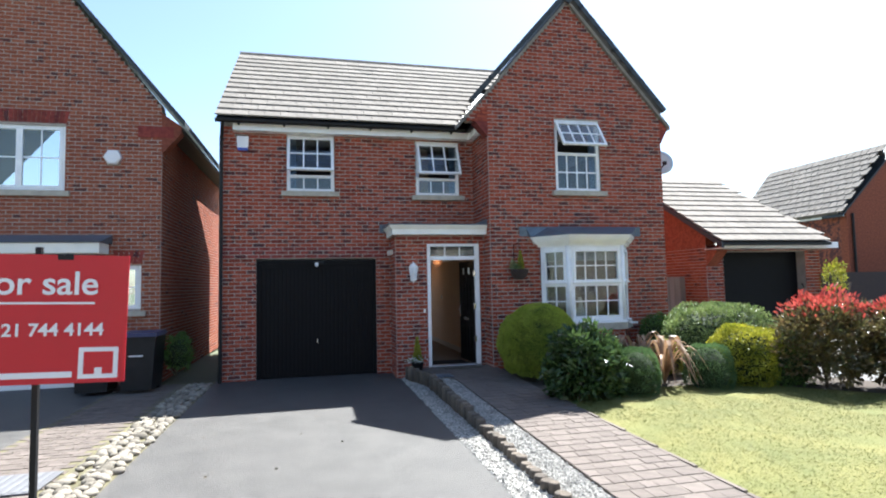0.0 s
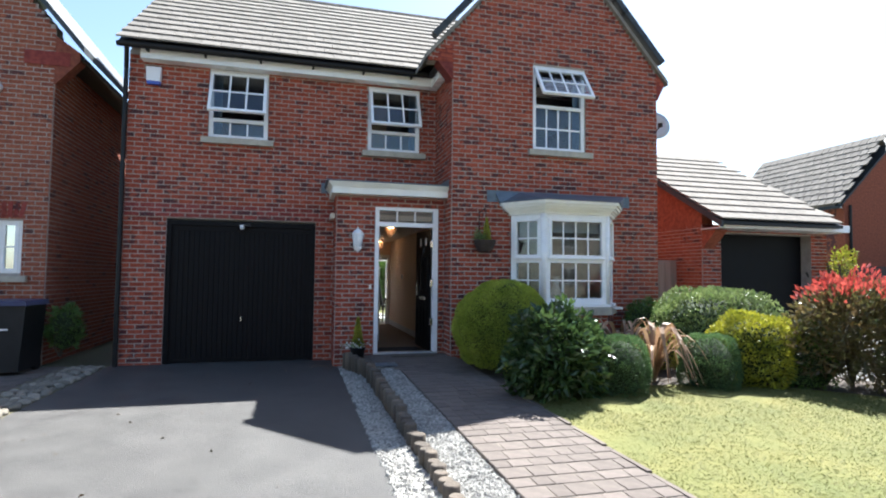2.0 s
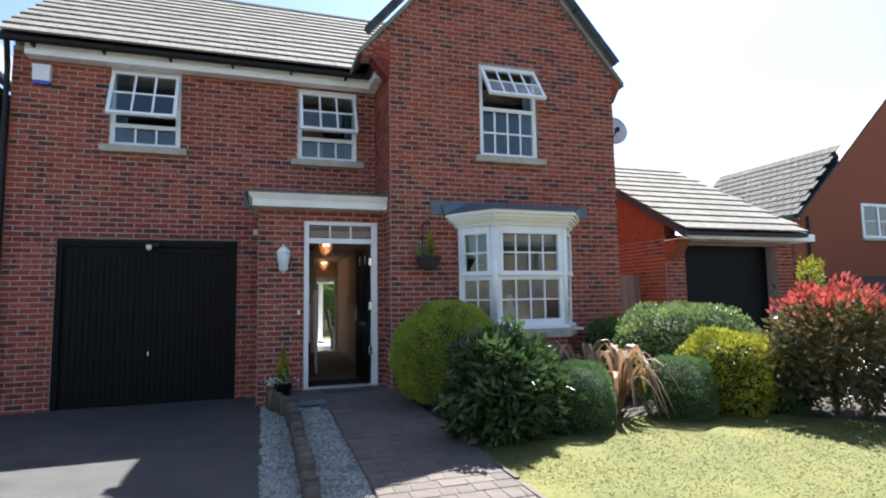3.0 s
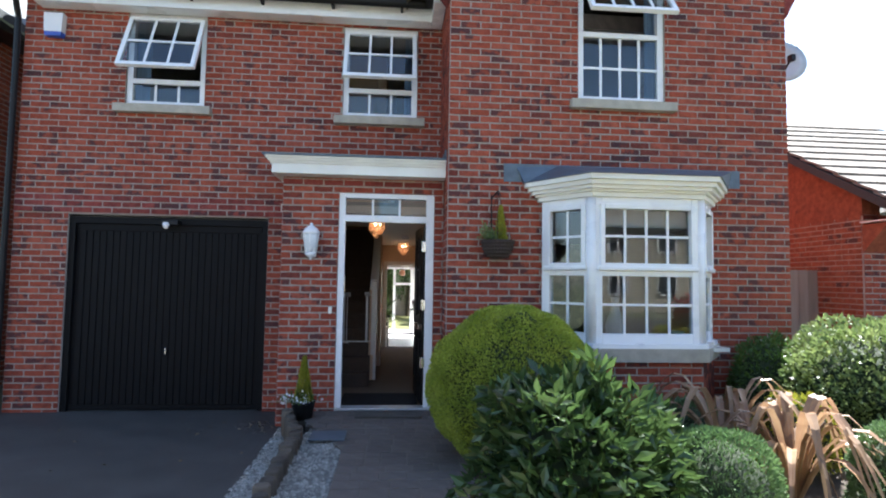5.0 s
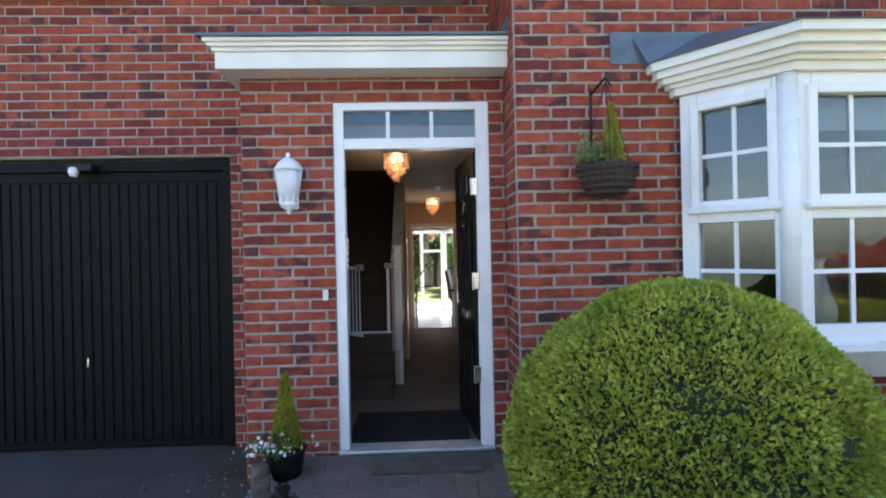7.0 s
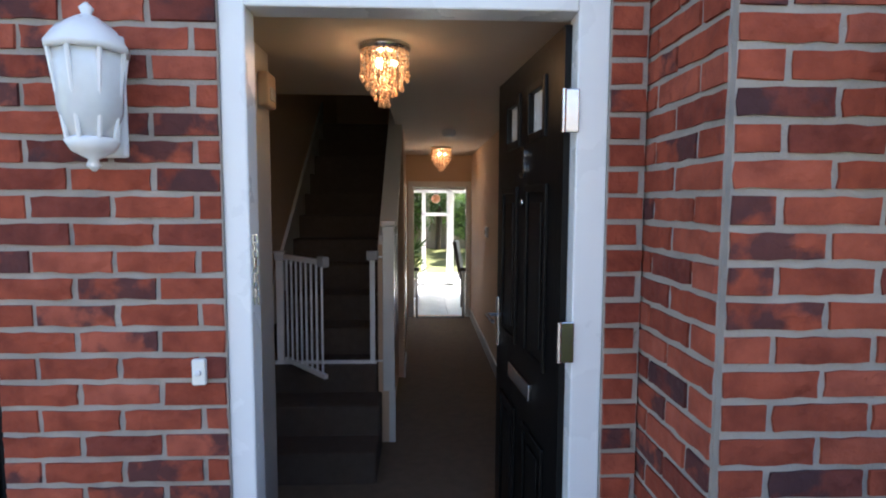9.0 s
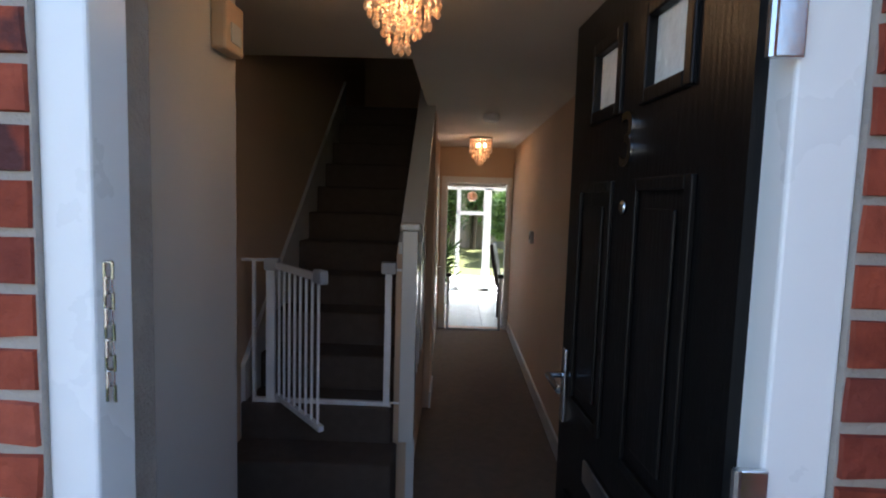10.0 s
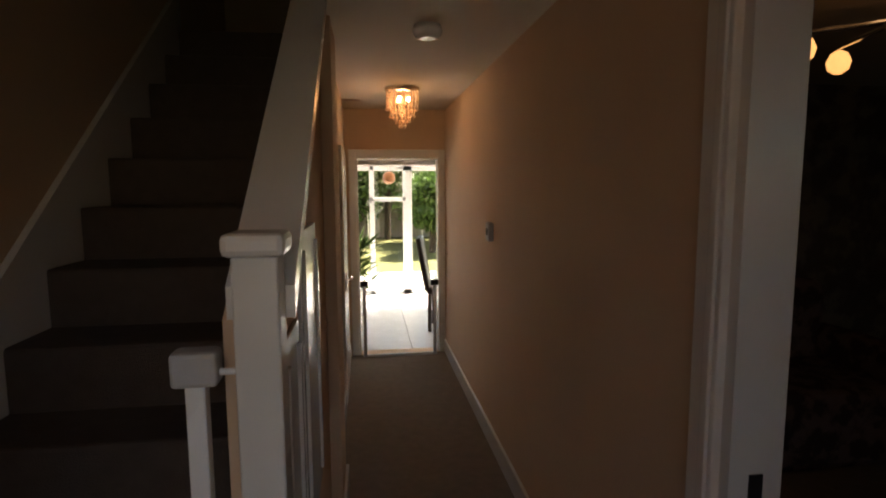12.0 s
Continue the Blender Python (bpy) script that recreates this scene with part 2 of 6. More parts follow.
def slab_rects(u0, u1, z0, z1, holes):
    zs = sorted({z0, z1, *[z for h in holes for z in h[2:] if z0 < z < z1]})
    out = []
    for a, b in zip(zs, zs[1:]):
        cuts = [(h[0], h[1]) for h in holes if h[2] < b - 1e-5 and h[3] > a + 1e-5]
        out += [(p, q, a, b) for p, q in cut_spans(u0, u1, cuts)]
    return out


COURSE, LENGTH, PROUD = 0.075, 0.225, 0.007


def lay_bricks(u0, u1, z0, z1, holes=(), limits=None):
    """Stretcher bond: (u0, u1, z0, z1) of each brick. limits(z) gives the ends of a course."""
    out = []
    for k in range(int((z1 - z0) / COURSE + 0.999)):
        za = z0 + k * COURSE
        zb = min(za + COURSE - 0.010, z1)
        lo, hi = limits(za + 0.04) if limits else (u0, u1)
        cuts = [(h[0], h[1]) for h in holes if h[2] < zb - 0.02 and h[3] > za + 0.02]
        for a, b in cut_spans(lo, hi, cuts):
            u = u0 + math.floor((a - u0) / LENGTH - 1) * LENGTH + (k % 2) * LENGTH / 2
            while u < b:
                p, q = max(u, a), min(u + LENGTH - 0.010, b)
                if q - p > 0.03:
                    out.append((p, q, za, zb))
                u += LENGTH
    return out


def place(face, at, sign):
    """How (along, out of the wall, up) lies in the world for a wall facing -y, -x or +x."""
    if face == "y":
        return lambda u, d, z: (u, at - d, z)
    return lambda u, d, z: (at + sign * d, u, z)


def joined_bricks(name, bricks, put, material, parent):
    rng = random.Random(5)
    verts, faces = [], []
    for p, q, a, b in bricks:
        n, d, e = len(verts), PROUD + rng.uniform(-0.002, 0.002), 0.004
        j = [rng.uniform(-0.003, 0.003) for _ in range(8)]
        verts += [put(p, -0.01, a), put(q, -0.01, a), put(q, -0.01, b), put(p, -0.01, b),
                  put(p + e + j[0], d, a + e + j[1]), put(q - e + j[2], d, a + e + j[3]), put(q - e + j[4], d, b - e + j[5]), put(p + e + j[6], d, b - e + j[7])]
        faces += [(n + 4, n + 5, n + 6, n + 7), (n, n + 1, n + 5, n + 4), (n + 1, n + 2, n + 6, n + 5), (n + 2, n + 3, n + 7, n + 6), (n + 3, n, n + 4, n + 7)]
    ob = raw(name, verts, faces, material, parent, "stuff")
    bm = bmesh.new()
    bm.from_mesh(ob.data)
    bmesh.ops.recalc_face_normals(bm, faces=bm.faces)
    bm.to_mesh(ob.data)
    bm.free()
    return ob


LATER = []


def brick_wall(name, face, at, sign, u0, u1, z0, z1, holes=(), limits=None, depth=0.3, material=BRICK, single=None, label=""):
    """A wall: a slab of mortar with thickness, open at the holes, and its bricks. single(brick): those that stand as objects."""
    put = place(face, at, sign)
    bm = bmesh.new()
    rects = slab_rects(u0, u1, z0, z1, holes) if not limits else []
    if limits:
        k = 0
        steps = 90
        for i in range(steps):
            za, zb = z0 + (z1 - z0) * i / steps, z0 + (z1 - z0) * (i + 1) / steps
            lo, hi = limits((za + zb) / 2)
            cuts = [(h[0], h[1]) for h in holes if h[2] < (za + zb) / 2 < h[3]]
            rects += [(p, q, za, zb) for p, q in cut_spans(lo, hi, cuts)]
    for p, q, a, b in rects:
        v = [bm.verts.new(put(u, d, z)) for d in (0, -depth) for u, z in ((p, a), (q, a), (q, b), (p, b))]
        for f in ((0, 1, 2, 3), (7, 6, 5, 4), (0, 4, 5, 1), (1, 5, 6, 2), (2, 6, 7, 3), (3, 7, 4, 0)):
            bm.faces.new([v[i] for i in f])
    bmesh.ops.recalc_face_normals(bm, faces=bm.faces)
    wall = tagged(link(name, bm, MORTAR), label or "red brick house wall with pale mortar joints", "wall", kind="structure")
    bricks = lay_bricks(u0, u1, z0, z1, holes, limits)
    near = [b for b in bricks if single and b[1] - b[0] > LENGTH - 0.02 and b[3] - b[2] > COURSE - 0.015 and single(b)][:300]
    keep = set(near)
    joined_bricks("brickwork", [b for b in bricks if b not in keep], put, material, wall)
    if near:
        LATER.append((wall, near, face, at, sign, material))
    return wall


# ---- ground ----
tagged(link("ground", boxes((-400, 400, -400, 400, -0.6, -0.06)), mat("far_ground", (0.10, 0.11, 0.06), 0.95, scale=0.2, vary=0.3)), "flat suburban ground reaching the horizon", "ground", kind="structure")
tagged(link("road", boxes((-60, 60, -12, -3.2, -0.3, -0.02)), ASPHALT), "grey asphalt residential road", "road", kind="structure")
tagged(link("pavement", boxes((-60, 60, -3.2, -1.6, -0.3, 0.02)), ASPHALT), "asphalt pavement with kerb", "pavement", kind="structure")
tagged(link("driveway", boxes((-1.62, 1.86, -1.6, 10.5, -0.3, 0.03)), ASPHALT), "worn grey tarmac driveway", "driveway", kind="structure")
tagged(link("neighbour_driveway", boxes((-9, -3.25, -1.6, 10.9, -0.3, 0.025)), ASPHALT), "grey tarmac driveway of the neighbouring house", "driveway", kind="structure")


def path_z(y):
    return 0.04 + max(0.0, min(1.0, (y - 2.5) / 6.9)) * 0.16


def sloped(name, x0, x1, y0, y1, lift, material, steps=10, base=-0.3):
    bm = bmesh.new()
    rows = []
    for i in range(steps + 1):
        y = y0 + (y1 - y0) * i / steps
        z = path_z(y) + lift
        a, b = (x0(y), x1(y)) if callable(x0) else (x0, x1)
        rows.append([bm.verts.new(p) for p in ((a, y, z), (b, y, z), (b, y, base), (a, y, base))])
    for p, q in zip(rows, rows[1:]):
        for i in range(4):
            bm.faces.new((p[i], p[(i + 1) % 4], q[(i + 1) % 4], q[i]))
    bm.faces.new(rows[0])
    bm.faces.new(rows[-1][::-1])
    bmesh.ops.recalc_face_normals(bm, faces=bm.faces)
    return link(name, bm, material)


def path_left(y):
    return 2.62 - max(0, y - 8.4) * 0.55


def path_right(y):
    return 3.68 + 0.0 * y


GARDEN_PATH = tagged(sloped("garden_path", path_left, path_right, -1.6, 9.75, -0.005, JOINT, 24), "grey-brown block paved garden path", "path", kind="structure")
tagged(sloped("gravel_bed_upper", lambda y: 2.24, lambda y: path_left(y), -1.6, 9.3, -0.03, GRAVEL, 20), "white gravel strip between log edging and path", "gravel", kind="structure")
tagged(link("gravel_bed_lower", boxes((1.86, 2.14, -1.6, 9.9, -0.3, 0.03)), GRAVEL), "white gravel strip beside the driveway", "gravel", kind="structure")
def lawn_right(y):
    return min(12.0, 8.3 + (5.4 - y) * 1.15)


tagged(sloped("lawn", lambda y: 3.68, lawn_right, -1.6, 6.75, -0.005, LAWN, 14), "sunlit green front lawn with yellowed patches", "lawn", kind="structure")
tagged(sloped("planting_bed", lambda y: 3.68, lambda y: 8.75 + max(0, (6.6 - y)) * 0.9, 4.0, 9.4, -0.03, SOIL, 8), "dark soil planting bed along the house", "bed", kind="structure")
tagged(link("side_driveway", boxes((8.2, 30, -1.6, 14, -0.3, 0.035)), ASPHALT), "grey driveway in front of the detached garage", "driveway", kind="structure")
VERGE_STRIP = tagged(link("verge_strip", boxes((-3.25, -1.62, -1.6, 10.5, -0.3, 0.03)), mat("mossy_joint", (0.13, 0.115, 0.06), 0.95, scale=6, vary=0.4, bump=0.8)), "block paved strip with mossy joints between the driveways", "verge", kind="structure")

# ---- the brick house ----
FRONT, GABLE, PORCH = 10.35, 9.25, 9.66
W1, W2, W3 = (-0.30, 0.64, 3.74, 4.92), (2.34, 3.28, 3.70, 4.88), (5.03, 6.03, 3.66, 5.16)
GAR = (-0.88, 1.47, -0.1, 2.385)
near_porch = lambda b: True
EAVE = 5.02
brick_wall("wall_front_left", "y", FRONT, 1, -1.50, 3.6, 0.0, EAVE, [W1, W2, GAR, (-1.5, 1.78, 2.40, 2.625), (1.8, 3.6, 0, 2.7)])
band = brick_wall("wall_band", "y", FRONT - 0.012, 1, -1.50, 1.78, 2.40, 2.625, (), depth=0.05, material=BRICK_BAND, label="projecting course of dark red bricks above the garage")
DOOR = (2.405, 3.48, -0.1, 2.625)
brick_wall("wall_porch", "y", PORCH, 1, 1.78, 3.585, 0.0, 2.80, [DOOR], depth=0.28, single=lambda b: True)
brick_wall("wall_porch_band", "y", PORCH - 0.008, 1, 1.78, 3.585, 2.70, 2.775, depth=0.02, material=BRICK_BAND, label="course of dark red bricks under the porch canopy")
brick_wall("wall_porch_side", "x", 1.775, -1, PORCH + 0.02, FRONT, 0.0, 2.80, depth=0.1)


def gable_limits(z):
    return (3.60, 7.48) if z < 5.05 else (5.40 - (7.62 - z) * 0.876, 5.40 + (7.62 - z) * 0.876)


BAYHOLE = (4.72, 6.42, 0.95, 2.55)
brick_wall("wall_gable", "y", GABLE, 1, 3.60, 7.48, 0.0, 7.6, [W3, BAYHOLE], gable_limits, single=lambda b: b[1] < 4.75 and b[2] < 3.2)
brick_wall("wall_gable_side", "x", 3.595, -1, GABLE + 0.02, FRONT, 0.0, 5.3, depth=0.08, single=lambda b: b[2] < 3)
brick_wall("wall_gable_east", "x", 7.485, 1, GABLE + 0.02, 17.1, 0.0, 5.1, depth=0.3)
brick_wall("wall_west", "x", -1.505, -1, FRONT + 0.02, 17.1, 0.0, 5.1, depth=0.3)
# west gable top and the closed back of the house
tagged(link("wall_west_gable", prism([(10.3, 5.1), (17.0, 5.1), (13.6, 7.75)], "x", -1.48, -1.2), MORTAR), "brick gable end", "wall", kind="structure")
REAR = (2.2, 5.6, 0.0, 1.98)
bm = bmesh.new()
bm = boxes(*[(p, q, 17.0, 17.25, a, b) for p, q, a, b in slab_rects(-1.5, 7.56, 0, 5.1, [REAR])])
tagged(link("wall_back", bm, PLASTER_W), "pale rear wall of the kitchen", "wall", kind="structure")


def roof_tiles(parent, origin, along, up, rows, cols, skip=None, wide=0.30, rise=0.335, out=None):
    """Courses of flat tiles lapping one another; returns the places of the tiles."""
    o, a, u = Vector(origin), Vector(along).normalized(), Vector(up).normalized()
    n = a.cross(u)
    spots = []
    for r in range(rows):
        for c in range(cols + 1):
            x = (c - (0.5 if r % 2 else 0)) * wide
            p = o + a * max(0, x) + u * (r * rise) + n * (0.015 if x < 0 else 0.012)
            if skip and skip(p + a * wide / 2 + u * rise / 2):
                continue
            t = u * math.cos(0.075) - n * math.sin(0.075)
            m = Matrix((a, t, a.cross(t))).transposed().to_4x4()
            m.translation = p + n * 0.02
            spots.append(m)
    return spots


def tile_mesh(wide, high, thick, material, name):
    me = bpy.data.meshes.new(name)
    bm = boxes((0.003, wide - 0.003, -0.02, high, 0, thick))
    bm.to_mesh(me)
    bm.free()
    me.materials.append(material)
    return me


def lay_tiles(parent, name, me, spots, most=300):
    for m in spots[:most]:
        ob = new(name, me)
        ob.parent, ob.matrix_basis = parent, m
    rest = spots[most:]
    if rest:
        verts, faces = [], []
        for m in rest:
            k = len(verts)
            verts += [m @ v.co for v in me.vertices]
            faces += [tuple(k + i for i in p.vertices) for p in me.polygons]
        raw(name + "_courses", verts, faces, me.materials[0], parent, "stuff")


RUN = Vector((0, 13.6 - 10.02, 7.84 - 5.12))
roof = thing("roof", "grey-brown concrete tiled pitched roof", "roof", kind="structure")
part("decking", prism([(10.02, 5.06), (10.02, 5.10), (13.6, 7.82), (17.2, 5.10), (17.2, 5.06), (13.6, 7.74)], "x", -1.58, 7.50), BLACK, roof)
ME_TILE = tile_mesh(0.30, 0.38, 0.028, TILE, "roof_tile")
cover = lambda p: p.x > 5.40 - (7.74 - p.z) * 0.87 - 0.05
TILES_MAIN = roof_tiles(roof, (-1.60, 9.99, 5.11), (1, 0, 0), RUN, 13, 24, cover)
part("ridge", rod((-1.6, 13.6, 7.83), (7.5, 13.6, 7.83), 0.09, 10), TILE, roof)
# gable roof with its dark verge
K = 1.137
groof = thing("gable_roof", "steep tiled gable roof with dark verge tiles", "roof", kind="structure")
for s in (-1, 1):
    part("slope", prism([(5.40, 7.70), (5.40 + s * 2.28, 7.70 - 2.28 * K), (5.40 + s * 2.28, 7.62 - 2.28 * K), (5.40, 7.62)], "y", 9.18, 13.4), TILE, groof)
verge_me = tile_mesh(0.16, 0.30, 0.10, RIDGE, "verge_tile")
VERGE = []
for s in (-1, 1):
    for i in range(11):
        d = Vector((s, 0, -K)).normalized()
        p = Vector((5.40, 9.12, 7.69)) + d * (0.28 * i + (0.0 if s > 0 else 0.28))
        m = Matrix((Vector((0, 1, 0)), d if s > 0 else -d, Vector((0, 1, 0)).cross(d if s > 0 else -d))).transposed().to_4x4()
        m.translation = p - Vector((0, 0, 0.03 if s > 0 else 0.03)) + (m.to_3x3() @ Vector((0, 0, -0.08)))
        if m.to_3x3().col[2].z < 0:
            m = m @ Matrix.Diagonal((1, 1, -1, 1))
        VERGE.append(m)
part("ridge", rod((5.40, 9.12, 7.68), (5.40, 13.4, 7.68), 0.09, 10), RIDGE, groof)
for s, x in ((-1, 3.4), (1, 7.6)):
    part("corbel", prism([(3.60 if s < 0 else 7.48, 4.75), (3.60 - 0.02 if s < 0 else 7.50, 4.75), (3.34 if s < 0 else 7.64, 5.02), (3.34 if s < 0 else 7.64, 5.16), (3.60 if s < 0 else 7.48, 5.36)], "y", 9.245, 9.5), BRICK_BAND, groof)

# fascia, soffit and gutter of the left range
eaves = thing("eaves", "white fascia with a black gutter", "eaves", kind="structure")
part("fascia", boxes((-1.30, 3.58, 10.14, 10.17, 4.90, 5.06), bevel=0.004), WHITE, eaves)
part("soffit", boxes((-1.30, 3.58, 10.17, 10.34, 4.90, 4.92)), WHITE, eaves)
g = bmesh.new()
g = prism([(10.02 + 0.055 * math.cos(a), 5.06 + 0.055 * math.sin(a)) for a in [math.pi + i * math.pi / 8 for i in range(9)]] + [(10.07, 5.07), (9.97, 5.07)], "x", -1.60, 3.42)
part("gutter", g, BLACK, eaves, "black half-round gutter")
for i in range(6):
    part("gutter_bracket", boxes((-1.2 + 0.85 * i, -1.17 + 0.85 * i, 10.03, 10.14, 4.99, 5.08)), BLACK, eaves)
part("gutter_return", boxes((3.36, 3.46, 9.3, 10.0, 5.0, 5.08), bevel=0.01), BLACK, eaves)
part("side_fascia", boxes((3.44, 3.58, 9.62, 10.3, 4.88, 5.02), bevel=0.004), WHITE, eaves)
dp = thing("downpipe", "black plastic rainwater downpipe", "downpipe", (-1.52, 10.25, 0.03))
part("pipe", merge(rod((0, 0, 0), (0, 0, 4.7), 0.035), rod((0, 0, 4.7), (0.05, -0.2, 5.0), 0.035)), BLACK, dp)


# ---- windows ----
def frame_bars(x0, x1, z0, z1, w, y0, y1, cols=1, rows=1, bar=0.0):
    out = [(x0, x0 + w, y0, y1, z0, z1), (x1 - w, x1, y0, y1, z0, z1), (x0 + w, x1 - w, y0, y1, z0, z0 + w), (x0 + w, x1 - w, y0, y1, z1 - w, z1)]
    return out


def glazing(parent, x0, x1, z0, z1, y, cols, rows, bar=0.028):
    """Panes parted by thin bars."""
    cw, rh = (x1 - x0) / cols, (z1 - z0) / rows
    for c in range(cols):
        for r in range(rows):
            p = part("pane", boxes((x0 + c * cw, x0 + (c + 1) * cw, y, y + 0.006, z0 + r * rh, z0 + (r + 1) * rh)), GLASS, parent)
            p.visible_shadow = False
    bars = [(x0 + c * cw - bar / 2, x0 + c * cw + bar / 2, y - 0.008, y + 0.014, z0, z1) for c in range(1, cols)]
    bars += [(x0, x1, y - 0.009, y + 0.015, z0 + r * rh - bar / 2, z0 + r * rh + bar / 2) for r in range(1, rows)]
    for b in bars:
        part("glazing_bar", boxes(b), WHITE, parent)


def tilted_sash(parent, x0, x1, z0, z1, y, cols, rows, angle):
    """A top-hung sash swung outwards."""
    sash = part("sash", boxes(*frame_bars(x0, x1, z0 - z1, 0, 0.05, 0, 0.05), bevel=0.004), WHITE, parent, "white sash, swung open at the bottom")
    glazing(sash, x0 + 0.05, x1 - 0.05, z0 - z1 + 0.05, -0.05, 0.02, cols, rows)
    sash.matrix_basis = pose(0, y, z1, -angle, 0, 0)
    return sash


CURTAIN = mat("blue_curtain", (0.30, 0.42, 0.55), 0.9, vary=0.2, stretch=(8, 8, 0.3), bump=0.3)
ROLLER = mat("roller_blind", (0.62, 0.60, 0.55), 0.9, vary=0.05)
# Grey that puts the dimness behind the windows into the room surfaces' colour.
ROOMDARK = mat("painted_room_dimness", (0.30, 0.28, 0.26), 0.9, vary=0.1)


def curtain(x0, x1, y, z0, z1, material=CURTAIN):
    n = 24
    pts = [(x0 + (x1 - x0) * i / n, y + 0.03 * math.sin(i * 1.9)) for i in range(n + 1)]
    pts = pts + [(px, py + 0.008) for px, py in pts[::-1]]
    return tagged(link("curtain", prism(pts, "z", z0, z1), material), "pale blue curtain hanging inside a bedroom window", "curtain")


def house_window(name, hole, y, split, top, low, angle, label):
    x0, x1, z0, z1 = hole
    w = thing(name, label, "window", (0, 0, 0), kind="structure")
    part("window_frame", boxes(*frame_bars(x0, x1, z0, z1, 0.07, y, y + 0.07), (x0 + 0.055, x1 - 0.055, y, y + 0.07, split - 0.03, split + 0.03), bevel=0.004), WHITE, w)
    glazing(w, x0 + 0.055, x1 - 0.055, z0 + 0.055, split - 0.03, y + 0.03, *low)
    tilted_sash(w, x0 + 0.02, x1 - 0.02, split, z1 - 0.06, y - 0.045, *top, angle)
    part("window_sill", boxes((x0 - 0.10, x1 + 0.10, y - 0.13, y + 0.08, z0 - 0.10, z0), bevel=0.006), STONE, w, "buff stone sill")
    part("vent", boxes((x0 + 0.25, x1 - 0.25, y - 0.012, y, z1 - 0.045, z1 - 0.02), bevel=0.003), WHITE, w)
    return w


house_window("window_1", W1, FRONT + 0.03, 4.06, (3, 2), (3, 1), 24, "white casement window with its top sash ajar")
house_window("window_2", W2, FRONT + 0.03, 4.06, (3, 2), (3, 1), 24, "white casement window with its top sash ajar")
house_window("window_3", W3, GABLE + 0.03, 4.44, (4, 2), (4, 2), 34, "white bedroom window with its top sash wide open")
curtain(-0.28, -0.12, FRONT + 0.22, 3.7, 4.9)
curtain(5.90, 6.06, GABLE + 0.22, 3.66, 5.1)
curtain(3.12, 3.26, FRONT + 0.22, 3.7, 4.9)
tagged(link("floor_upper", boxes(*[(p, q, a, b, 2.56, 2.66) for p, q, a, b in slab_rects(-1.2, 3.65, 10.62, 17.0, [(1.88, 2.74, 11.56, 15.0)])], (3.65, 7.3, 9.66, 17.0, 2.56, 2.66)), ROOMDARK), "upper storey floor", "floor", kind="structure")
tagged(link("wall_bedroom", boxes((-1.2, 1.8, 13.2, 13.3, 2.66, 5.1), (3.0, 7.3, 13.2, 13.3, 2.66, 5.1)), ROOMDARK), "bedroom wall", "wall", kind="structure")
tagged(link("ceiling_upper", boxes((-1.2, 7.3, 10.4, 16.9, 5.0, 5.05)), PLASTER_W), "upper storey ceiling", "ceiling", kind="structure")

# ---- bay window ----
bay = thing("bay_window", "white canted bay window with glazing bars", "bay window", (0, 0, 0), kind="structure")
BX0, BX1, BY, BZ0, BZ1 = 5.0, 6.13, 8.72, 1.05, 2.51
HX0, HX1, HY = 4.61, 6.52, 9.19


def bay_panel(x0, x1, cols, m):
    p = part("casement", boxes(*frame_bars(x0, x1, BZ0, BZ1, 0.10, 0, 0.08), (x0 + 0.1, x1 - 0.1, 0, 0.08, 1.72, 1.82), bevel=0.006), WHITE, bay)
    part("sash", boxes(*frame_bars(x0 + 0.07, x1 - 0.07, 1.80, BZ1 - 0.07, 0.05, -0.03, 0.05), bevel=0.008), WHITE, p)
    part("sash_rail", boxes((x0 + 0.05, x1 - 0.05, -0.045, 0.02, 1.775, 1.82), bevel=0.012), WHITE, p)
    glazing(p, x0 + 0.12, x1 - 0.12, 1.85, BZ1 - 0.12, 0.03, cols, 2, 0.024)
    glazing(p, x0 + 0.10, x1 - 0.10, BZ0 + 0.10, 1.72, 0.03, cols, 2, 0.024)
    p.matrix_basis = m
    return p


bay_panel(BX0, BX1, 4, pose(0, BY, 0))
side = math.hypot(BX0 - HX0, HY - BY)
ang = math.degrees(math.atan2(HY - BY, BX0 - HX0))
bay_panel(0, side, 2, pose(HX0, HY, 0, 0, 0, -ang))
bay_panel(0, side, 2, pose(BX1, BY, 0, 0, 0, ang))
for x in (BX0, BX1):
    part("corner_post", lathe([(0.055, BZ0), (0.055, BZ1)], 10, (x, BY + 0.04, 0)), WHITE, bay)


def bay_outline(d):
    s = d * 0.42
    return [(HX0 - d * 0.9, GABLE), (HX0 - d * 0.9, HY - 0.02), (BX0 - s, BY - d), (BX1 + s, BY - d), (HX1 + d * 0.9, HY - 0.02), (HX1 + d * 0.9, GABLE)]


part("sill_board", prism(bay_outline(0.05), "z", BZ0 - 0.04, BZ0), WHITE, bay)
part("stone_sill", prism(bay_outline(0.07), "z", BZ0 - 0.17, BZ0 - 0.04), STONE, bay, "grey stone sill")
for k, (d, a, b) in enumerate(((0.04, 2.51, 2.555), (0.075, 2.555, 2.58), (0.12, 2.58, 2.615), (0.16, 2.615, 2.66), (0.20, 2.66, 2.71))):
    part("cornice", prism(bay_outline(d), "z", a, b), CREAM, bay)
lo, hi = bay_outline(0.22), [(HX0 - 0.28, GABLE), (HX0 - 0.28, GABLE - 0.005), (BX0 - 0.2, GABLE - 0.01), (BX1 + 0.2, GABLE - 0.01), (HX1 + 0.28, GABLE - 0.005), (HX1 + 0.28, GABLE)]
bm = bmesh.new()
